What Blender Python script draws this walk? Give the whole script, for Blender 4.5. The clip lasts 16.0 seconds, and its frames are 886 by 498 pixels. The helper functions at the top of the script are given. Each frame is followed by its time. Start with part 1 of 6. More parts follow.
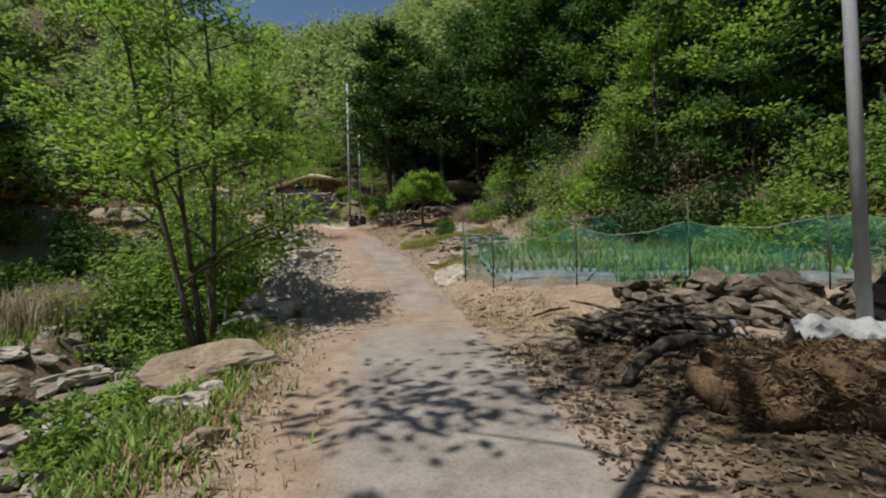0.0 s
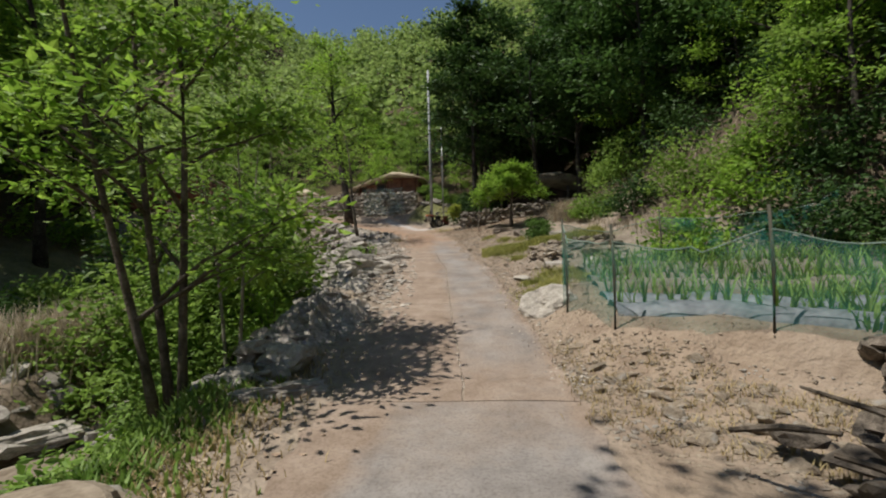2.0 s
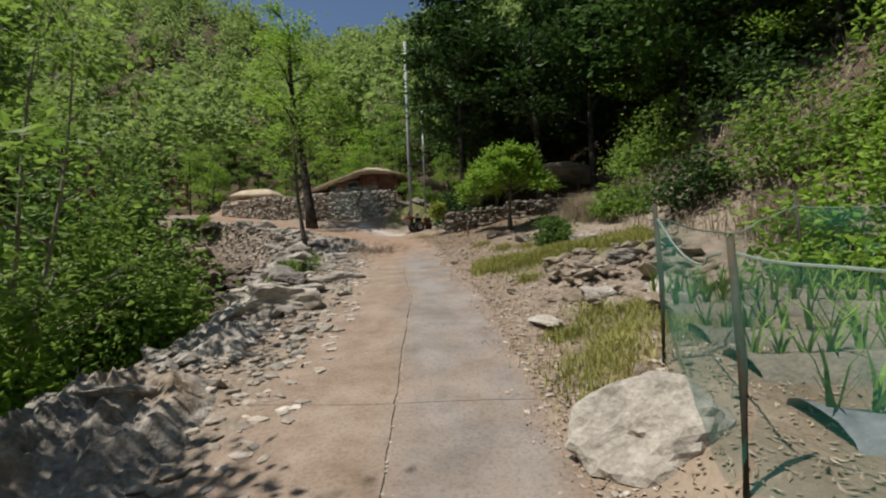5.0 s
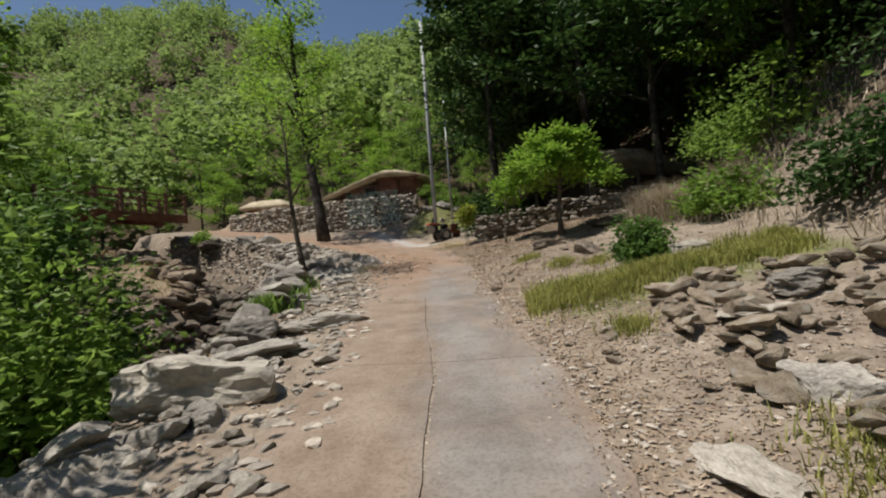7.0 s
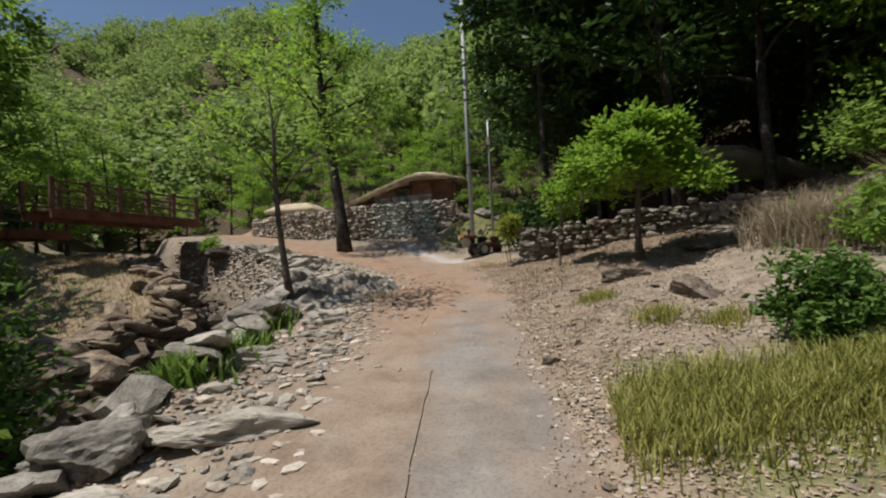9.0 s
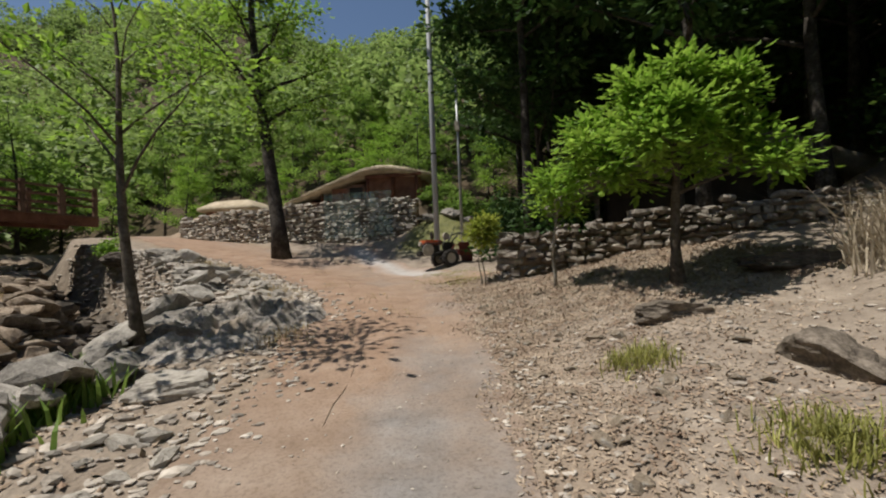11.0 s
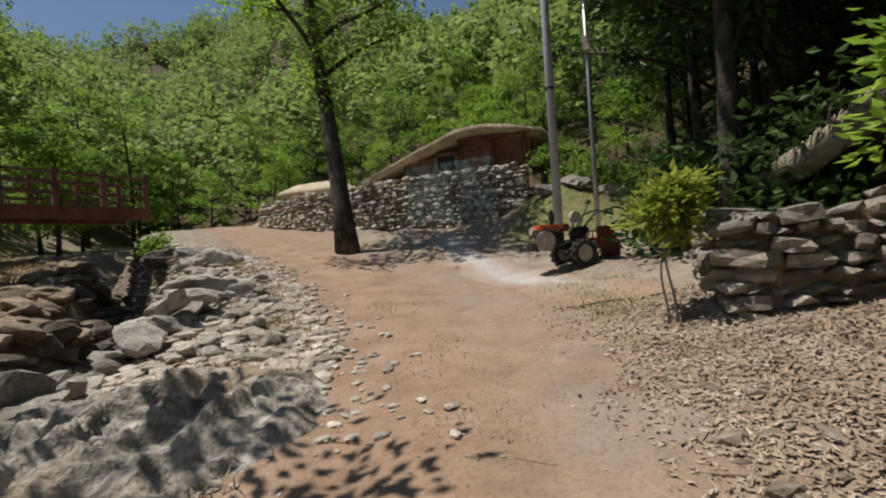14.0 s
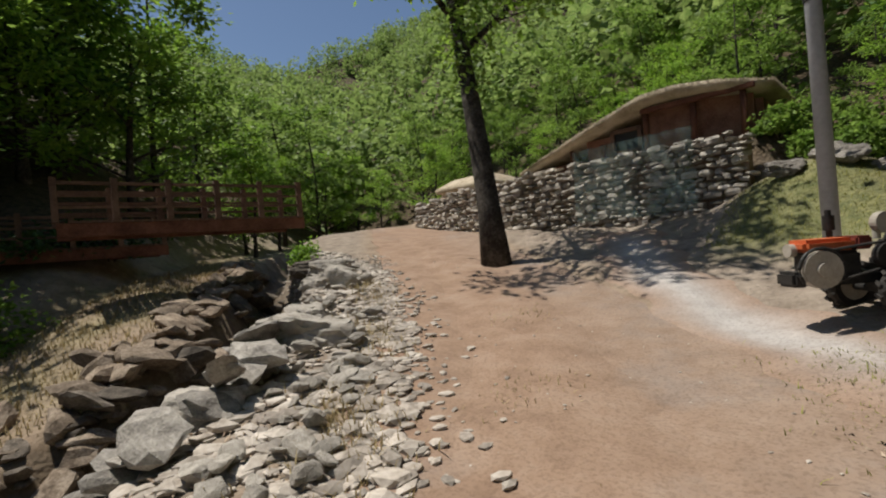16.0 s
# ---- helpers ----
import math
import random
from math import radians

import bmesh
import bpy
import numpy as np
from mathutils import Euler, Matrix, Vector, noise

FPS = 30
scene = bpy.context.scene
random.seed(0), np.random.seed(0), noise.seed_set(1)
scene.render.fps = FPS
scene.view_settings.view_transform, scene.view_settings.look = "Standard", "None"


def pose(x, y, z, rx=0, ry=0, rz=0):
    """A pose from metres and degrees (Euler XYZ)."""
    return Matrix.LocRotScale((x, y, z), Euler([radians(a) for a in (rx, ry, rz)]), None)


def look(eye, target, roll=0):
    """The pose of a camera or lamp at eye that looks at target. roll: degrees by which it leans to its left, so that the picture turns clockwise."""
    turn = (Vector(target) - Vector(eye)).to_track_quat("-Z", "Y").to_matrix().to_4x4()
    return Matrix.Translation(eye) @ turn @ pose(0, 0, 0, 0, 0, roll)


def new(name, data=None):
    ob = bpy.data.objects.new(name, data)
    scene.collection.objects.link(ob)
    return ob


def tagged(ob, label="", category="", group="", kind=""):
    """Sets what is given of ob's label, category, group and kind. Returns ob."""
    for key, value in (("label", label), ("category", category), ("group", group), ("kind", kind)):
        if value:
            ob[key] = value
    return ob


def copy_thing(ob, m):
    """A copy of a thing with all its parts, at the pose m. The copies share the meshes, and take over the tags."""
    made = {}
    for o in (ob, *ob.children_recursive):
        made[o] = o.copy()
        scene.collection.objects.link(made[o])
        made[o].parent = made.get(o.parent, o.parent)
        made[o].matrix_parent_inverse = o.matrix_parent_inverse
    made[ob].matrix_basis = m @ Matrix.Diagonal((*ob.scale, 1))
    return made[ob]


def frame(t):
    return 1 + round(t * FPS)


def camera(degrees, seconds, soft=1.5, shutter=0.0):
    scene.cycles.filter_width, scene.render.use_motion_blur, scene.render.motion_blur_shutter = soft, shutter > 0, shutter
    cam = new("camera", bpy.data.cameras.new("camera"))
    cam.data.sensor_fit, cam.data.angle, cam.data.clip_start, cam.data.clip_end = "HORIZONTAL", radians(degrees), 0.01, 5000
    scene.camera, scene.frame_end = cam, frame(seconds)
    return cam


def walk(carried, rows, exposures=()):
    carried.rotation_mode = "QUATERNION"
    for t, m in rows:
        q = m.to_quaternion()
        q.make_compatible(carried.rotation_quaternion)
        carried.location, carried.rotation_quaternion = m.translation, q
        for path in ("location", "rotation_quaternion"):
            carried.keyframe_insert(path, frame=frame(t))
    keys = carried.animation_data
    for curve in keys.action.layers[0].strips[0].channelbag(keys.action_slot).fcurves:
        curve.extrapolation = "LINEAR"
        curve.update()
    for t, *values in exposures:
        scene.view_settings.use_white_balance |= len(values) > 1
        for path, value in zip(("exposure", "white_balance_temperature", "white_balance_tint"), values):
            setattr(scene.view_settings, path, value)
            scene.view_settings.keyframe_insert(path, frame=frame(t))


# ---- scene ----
cam = camera(86.4, 16.0, soft=2.1)
PATH = [
    (0, (-0.069, -0.071, 1.547), (0.157, 1.916, 1.525), -1.2),
    (0.5, (0.216, 0.861, 1.556), (0.291, 2.859, 1.535), 0.0),
    (1, (0.415, 1.772, 1.674), (0.363, 3.771, 1.64), 0.2),
    (1.5, (0.456, 2.628, 1.762), (0.33, 4.624, 1.72), -1.4),
    (2, (0.424, 3.491, 1.753), (0.255, 5.483, 1.737), -1.6),
    (2.5, (0.46, 4.347, 1.774), (0.277, 6.338, 1.781), -1.8),
    (3, (0.543, 5.215, 1.764), (0.363, 7.207, 1.793), -2.3),
    (3.5, (0.524, 6.213, 1.75), (0.371, 8.207, 1.772), -3.0),
    (4, (0.525, 7.048, 1.758), (0.396, 9.044, 1.775), -2.1),
    (4.2, (0.536, 7.362, 1.754), (0.409, 9.358, 1.768), -2.0),
    (6.3, (0.272, 10.926, 2.139), (0.077, 12.916, 2.144), -4.0),
    (6.5, (0.247, 11.253, 2.133), (0.03, 13.241, 2.147), -4.3),
    (7, (0.12, 12.078, 2.202), (-0.129, 14.063, 2.231), -4.4),
    (7.5, (0.146, 12.925, 2.251), (-0.159, 14.901, 2.285), -4.1),
    (8, (0.093, 13.687, 2.326), (-0.283, 15.651, 2.364), -3.9),
    (8.2, (0.11, 14.03, 2.381), (-0.309, 15.985, 2.427), -3.5),
    (10.3, (-0.271, 17.402, 2.831), (-0.696, 19.355, 2.902), -2.1),
    (10.5, (-0.262, 17.759, 2.835), (-0.671, 19.716, 2.902), -2.5),
    (11, (-0.347, 18.54, 2.889), (-0.654, 20.515, 2.954), -2.4),
    (11.5, (-0.448, 19.339, 2.927), (-0.723, 21.319, 3.003), -2.9),
    (12, (-0.578, 20.047, 2.998), (-0.955, 22.009, 3.1), -5.7),
    (12.5, (-0.833, 20.762, 3.063), (-1.325, 22.697, 3.169), -5.0),
    (13, (-0.996, 21.503, 3.112), (-1.609, 23.404, 3.205), -4.7),
    (13.5, (-1.178, 22.264, 3.22), (-1.877, 24.137, 3.27), -4.5),
    (14, (-1.276, 23.083, 3.287), (-2.039, 24.932, 3.281), -3.8),
    (14.5, (-1.379, 23.811, 3.415), (-2.303, 25.585, 3.381), -4.5),
    (15, (-1.668, 24.542, 3.514), (-2.823, 26.173, 3.455), -6.2),
    (15.5, (-1.968, 25.135, 3.656), (-3.257, 26.663, 3.617), -5.9),
    (16, (-2.184, 25.438, 3.742), (-3.558, 26.892, 3.737), -4.8),
]
walk(cam, [(t, look(eye, target, roll)) for t, eye, target, roll in PATH])

# ---- light ----
world = bpy.data.worlds.new("sky")
scene.world = world
world.use_nodes = True
SUN_ELEV, SUN_AZ = 66.0, (-0.92, -0.38)
wn = world.node_tree.nodes
sky = wn.new("ShaderNodeTexSky")
sky.sky_type, sky.sun_disc = "NISHITA", False
sky.sun_elevation = radians(SUN_ELEV)
sky.sun_rotation = math.atan2(SUN_AZ[0], SUN_AZ[1])
sky.air_density, sky.dust_density, sky.ozone_density = 1.0, 0.6, 2.5
world.node_tree.links.new(sky.outputs["Color"], wn["Background"].inputs["Color"])
wn["Background"].inputs["Strength"].default_value = 0.08
sun = new("sun", bpy.data.lights.new("sun", "SUN"))
sun.data.energy, sun.data.angle, sun.data.color = 4.9, radians(0.6), (1.0, 0.95, 0.86)
sd = Vector((SUN_AZ[0] * math.cos(radians(SUN_ELEV)), SUN_AZ[1] * math.cos(radians(SUN_ELEV)), math.sin(radians(SUN_ELEV))))
sun.matrix_world = look(sd * 60, (0, 0, 0))

# ---- materials ----


def mat(name, cols, scale=4.0, rough=0.9, fine=40.0, bump=0.4, metal=0.0, obj_var=0.0, isl_var=0.0, coord="Object", translucent=0.0, spec=0.3, stain=None):
    """Two-scale mottled surface: cols are two or three base colours, from darker to lighter."""
    m = bpy.data.materials.new(name)
    m.use_nodes = True
    nt = m.node_tree
    n, l = nt.nodes, nt.links
    b = n["Principled BSDF"]
    tc = n.new("ShaderNodeTexCoord")
    src = tc.outputs[coord]
    big = n.new("ShaderNodeTexNoise")
    big.inputs["Scale"].default_value = scale
    big.inputs["Detail"].default_value = 6
    big.inputs["Roughness"].default_value = 0.65
    small = n.new("ShaderNodeTexNoise")
    small.inputs["Scale"].default_value = fine
    small.inputs["Detail"].default_value = 4
    l.new(src, big.inputs["Vector"])
    l.new(src, small.inputs["Vector"])
    mix = n.new("ShaderNodeMath")
    mix.operation = "MULTIPLY_ADD"
    l.new(small.outputs["Fac"], mix.inputs[0])
    mix.inputs[1].default_value = 0.5
    l.new(big.outputs["Fac"], mix.inputs[2])
    ramp = n.new("ShaderNodeValToRGB")
    el = ramp.color_ramp.elements
    el[0].position, el[1].position = 0.55, 0.95
    el[0].color, el[1].color = (*cols[0], 1), (*cols[-1], 1)
    if len(cols) == 3:
        e = el.new(0.74)
        e.color = (*cols[1], 1)
    l.new(mix.outputs[0], ramp.inputs["Fac"])
    col = ramp.outputs["Color"]
    if stain:
        sn = n.new("ShaderNodeTexNoise")
        sn.inputs["Scale"].default_value = stain[1]
        sn.inputs["Detail"].default_value = 5
        l.new(src, sn.inputs["Vector"])
        sr = n.new("ShaderNodeValToRGB")
        sr.color_ramp.elements[0].position, sr.color_ramp.elements[1].position = stain[2], stain[2] + 0.14
        l.new(sn.outputs["Fac"], sr.inputs["Fac"])
        sm = n.new("ShaderNodeMixRGB")
        l.new(sr.outputs["Color"], sm.inputs["Fac"])
        l.new(col, sm.inputs["Color1"])
        sm.inputs["Color2"].default_value = (*stain[0], 1)
        col = sm.outputs["Color"]
    if obj_var or isl_var:
        hs = n.new("ShaderNodeHueSaturation")
        mr = n.new("ShaderNodeMapRange")
        v = obj_var or isl_var
        mr.inputs["To Min"].default_value, mr.inputs["To Max"].default_value = 1 - v, 1 + v
        if obj_var:
            l.new(n.new("ShaderNodeObjectInfo").outputs["Random"], mr.inputs["Value"])
        else:
            l.new(n.new("ShaderNodeNewGeometry").outputs["Random Per Island"], mr.inputs["Value"])
        l.new(mr.outputs[0], hs.inputs["Value"])
        l.new(col, hs.inputs["Color"])
        col = hs.outputs["Color"]
    l.new(col, b.inputs["Base Color"])
    b.inputs["Roughness"].default_value = rough
    b.inputs["Metallic"].default_value = metal
    b.inputs["Specular IOR Level"].default_value = spec
    if bump:
        bp = n.new("ShaderNodeBump")
        bp.inputs["Strength"].default_value = bump
        bp.inputs["Distance"].default_value = 0.03
        l.new(mix.outputs[0], bp.inputs["Height"])
        l.new(bp.outputs["Normal"], b.inputs["Normal"])
    if translucent:
        tr = n.new("ShaderNodeBsdfTranslucent")
        l.new(col, tr.inputs["Color"])
        ms = n.new("ShaderNodeMixShader")
        ms.inputs["Fac"].default_value = translucent
        l.new(b.outputs["BSDF"], ms.inputs[1])
        l.new(tr.outputs["BSDF"], ms.inputs[2])
        l.new(ms.outputs[0], n["Material Output"].inputs["Surface"])
    return m


def leafmat(name, dark, light, tl=0.35):
    return mat(name, (dark, light), scale=1.4, fine=9, rough=0.55, bump=0, isl_var=0.35, translucent=tl, spec=0.25)


M = dict(
    soil=mat("soil", ((0.16, 0.11, 0.075), (0.26, 0.19, 0.13), (0.36, 0.28, 0.2)), 1.2, 0.95, 30, 0.8),
    fieldsoil=mat("field_soil", ((0.10, 0.085, 0.065), (0.17, 0.145, 0.115), (0.25, 0.22, 0.18)), 2.0, 0.95, 30, 0.9),
    rockgrey=mat("rock_grey", ((0.12, 0.105, 0.09), (0.28, 0.25, 0.218), (0.50, 0.455, 0.40)), 6.0, 0.9, 30, 1.0, stain=((0.30, 0.235, 0.17), 1.1, 0.56)),
    wallstone=mat("wall_stone", ((0.25, 0.22, 0.185), (0.43, 0.385, 0.33), (0.58, 0.53, 0.46)), 2.0, 0.9, 12, 0.6, obj_var=0.3),
    wallisl=mat("wall_stone_packed", ((0.23, 0.205, 0.175), (0.41, 0.37, 0.32), (0.56, 0.515, 0.45)), 2.0, 0.9, 12, 0.6, isl_var=0.35),
    yardstone=mat("yard_stone", ((0.12, 0.10, 0.083), (0.24, 0.21, 0.178), (0.38, 0.34, 0.29)), 2.2, 0.9, 14, 0.7, obj_var=0.35),
    yardisl=mat("yard_stone_packed", ((0.12, 0.10, 0.083), (0.24, 0.21, 0.178), (0.38, 0.34, 0.29)), 2.2, 0.9, 14, 0.7, isl_var=0.35),
    # mud colour darkened to stand for the shade round the second hut
    shademud=mat("dark_mud", ((0.03, 0.022, 0.016), (0.07, 0.05, 0.035)), 2, 0.95, 30, 0.6),
    rock=mat("rock", ((0.13, 0.115, 0.10), (0.27, 0.245, 0.215), (0.42, 0.385, 0.34)), 2.5, 0.9, 22, 0.7, obj_var=0.28),
    rockdark=mat("rock_dark", ((0.05, 0.04, 0.032), (0.11, 0.09, 0.07), (0.21, 0.175, 0.14)), 2.5, 0.9, 22, 0.8, obj_var=0.3),
    rockchip=mat("stone_chip", ((0.22, 0.185, 0.15), (0.37, 0.32, 0.27), (0.5, 0.45, 0.39)), 2.5, 0.9, 22, 0.5, isl_var=0.35),
    rocktan=mat("rock_tan", ((0.14, 0.105, 0.075), (0.235, 0.19, 0.14), (0.33, 0.275, 0.21)), 2.2, 0.9, 20, 0.8, obj_var=0.2, stain=((0.29, 0.275, 0.25), 1.6, 0.56)),
    rockbrown=mat("rock_brown", ((0.09, 0.065, 0.045), (0.19, 0.145, 0.105), (0.32, 0.26, 0.20)), 2.4, 0.92, 20, 0.8, obj_var=0.3),
    rockpale=mat("rock_pale", ((0.22, 0.195, 0.165), (0.36, 0.325, 0.28), (0.48, 0.44, 0.385)), 2.6, 0.9, 22, 0.8, obj_var=0.2, stain=((0.27, 0.24, 0.20), 2.0, 0.55)),
    dryleaf=mat("dry_leaf", ((0.22, 0.145, 0.10), (0.33, 0.25, 0.18), (0.46, 0.375, 0.29)), 3.0, 0.85, 20, 0, isl_var=0.24),
    darkleaf=mat("rotting_leaf", ((0.06, 0.04, 0.03), (0.11, 0.08, 0.055), (0.17, 0.13, 0.09)), 3.0, 0.9, 20, 0, isl_var=0.45),
    drygrass=mat("dry_grass", ((0.28, 0.21, 0.10), (0.42, 0.34, 0.18)), 2.0, 0.8, 20, 0, isl_var=0.3, translucent=0.25),
    rotstraw=mat("rotting_straw", ((0.05, 0.03, 0.018), (0.12, 0.08, 0.045), (0.24, 0.17, 0.10)), 3.0, 0.9, 20, 0, isl_var=0.4),
    straw=mat("straw", ((0.33, 0.27, 0.19), (0.50, 0.43, 0.33)), 2.0, 0.85, 20, 0, isl_var=0.3, translucent=0.2),
    grass=leafmat("grass_blade", (0.20, 0.22, 0.05), (0.40, 0.38, 0.12)),
    weed=leafmat("weed_leaf", (0.10, 0.19, 0.03), (0.25, 0.36, 0.08)),
    leaf_bright=leafmat("leaf_bright", (0.13, 0.27, 0.025), (0.35, 0.50, 0.08), 0.5),
    leaf_yellow=leafmat("leaf_yellow", (0.19, 0.25, 0.03), (0.42, 0.45, 0.09), 0.5),
    leaf_bush=leafmat("leaf_bush", (0.05, 0.115, 0.022), (0.16, 0.26, 0.055), 0.35),
    leaf_mid=leafmat("leaf_mid", (0.11, 0.21, 0.03), (0.29, 0.41, 0.085), 0.5),
    # forest shade is put into the next two leaf colours, the first deepest
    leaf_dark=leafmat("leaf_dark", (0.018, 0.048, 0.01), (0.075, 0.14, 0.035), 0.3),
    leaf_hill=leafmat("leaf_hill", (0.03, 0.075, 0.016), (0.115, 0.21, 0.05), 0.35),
    # paler than the near leaves: distance haze is put into this colour
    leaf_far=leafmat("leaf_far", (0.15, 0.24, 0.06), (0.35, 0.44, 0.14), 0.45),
    bark=mat("bark", ((0.05, 0.04, 0.03), (0.10, 0.08, 0.06), (0.17, 0.145, 0.12)), 3, 0.95, 25, 1.0),
    barkdark=mat("dark_bark", ((0.018, 0.015, 0.012), (0.05, 0.042, 0.034), (0.12, 0.105, 0.09)), 4, 0.95, 22, 1.2),
    barkpale=mat("pale_bark", ((0.15, 0.13, 0.10), (0.26, 0.23, 0.19), (0.36, 0.33, 0.28)), 3, 0.9, 25, 0.7),
    thatch=mat("thatch", ((0.30, 0.24, 0.16), (0.46, 0.38, 0.27), (0.58, 0.50, 0.37)), 2, 0.95, 40, 0.9),
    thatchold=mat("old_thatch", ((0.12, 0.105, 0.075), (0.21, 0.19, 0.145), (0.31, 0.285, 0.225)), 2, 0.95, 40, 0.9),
    redwood=mat("red_wood", ((0.09, 0.035, 0.022), (0.16, 0.065, 0.04), (0.23, 0.10, 0.065)), 2, 0.8, 30, 0.5),
    mudwall=mat("mud_wall", ((0.13, 0.06, 0.042), (0.25, 0.125, 0.085), (0.33, 0.185, 0.125)), 2, 0.95, 30, 0.7),
    bridgewood=mat("bridge_wood", ((0.085, 0.05, 0.033), (0.15, 0.088, 0.06), (0.22, 0.135, 0.098)), 2, 0.8, 30, 0.4),
    pole=mat("pole_grey", ((0.33, 0.345, 0.365), (0.46, 0.475, 0.50)), 1.5, 0.6, 20, 0.1),
    steel=mat("galvanised", ((0.35, 0.36, 0.37), (0.48, 0.49, 0.5)), 2, 0.45, 30, 0.1, metal=0.7),
    post=mat("rusty_post", ((0.035, 0.045, 0.035), (0.09, 0.075, 0.05)), 3, 0.8, 30, 0.2),
    rope=mat("net_rope", ((0.16, 0.24, 0.20), (0.28, 0.34, 0.29)), 3, 0.8, 30, 0.1),
    black=mat("black_metal", ((0.012, 0.012, 0.012), (0.04, 0.037, 0.034)), 4, 0.55, 30, 0.15),
    rubber=mat("rubber", ((0.018, 0.017, 0.016), (0.05, 0.045, 0.04)), 4, 0.85, 30, 0.3),
    orange=mat("orange_paint", ((0.45, 0.09, 0.03), (0.62, 0.16, 0.06)), 3, 0.5, 30, 0.1),
    redpaint=mat("dull_red_paint", ((0.10, 0.025, 0.02), (0.20, 0.05, 0.035)), 4, 0.6, 30, 0.15),
    rim=mat("wheel_rim", ((0.30, 0.27, 0.22), (0.45, 0.41, 0.35)), 4, 0.6, 30, 0.2),
    bag=mat("straw_bale", ((0.05, 0.032, 0.02), (0.115, 0.075, 0.045), (0.20, 0.14, 0.085)), 2.2, 0.95, 30, 1.0),
    tarp=mat("pale_tarp", ((0.24, 0.25, 0.25), (0.42, 0.43, 0.43)), 2, 0.5, 20, 0.3),
    mulch=mat("mulch_film", ((0.10, 0.105, 0.12), (0.22, 0.23, 0.25)), 5, 0.55, 14, 0.6),
)


def netmat(name="green_net", col=(0.03, 0.24, 0.19), lo=0.08, hi=0.36):
    """Fine woven green net: see-through between its threads."""
    m = bpy.data.materials.new(name)
    m.use_nodes = True
    n, l = m.node_tree.nodes, m.node_tree.links
    b = n["Principled BSDF"]
    tc = n.new("ShaderNodeTexCoord")
    no = n.new("ShaderNodeTexNoise")
    no.inputs["Scale"].default_value = 1.3
    no.inputs["Detail"].default_value = 5
    l.new(tc.outputs["Object"], no.inputs["Vector"])
    r = n.new("ShaderNodeMapRange")
    r.inputs["From Min"].default_value, r.inputs["From Max"].default_value = 0.3, 0.7
    r.inputs["To Min"].default_value, r.inputs["To Max"].default_value = lo, hi
    l.new(no.outputs["Fac"], r.inputs["Value"])
    l.new(r.outputs[0], b.inputs["Alpha"])
    b.inputs["Base Color"].default_value = (*col, 1)
    b.inputs["Roughness"].default_value = 0.6
    return m


M["net"] = netmat()
M["netfaded"] = netmat("faded_net", (0.30, 0.46, 0.44), 0.05, 0.3)


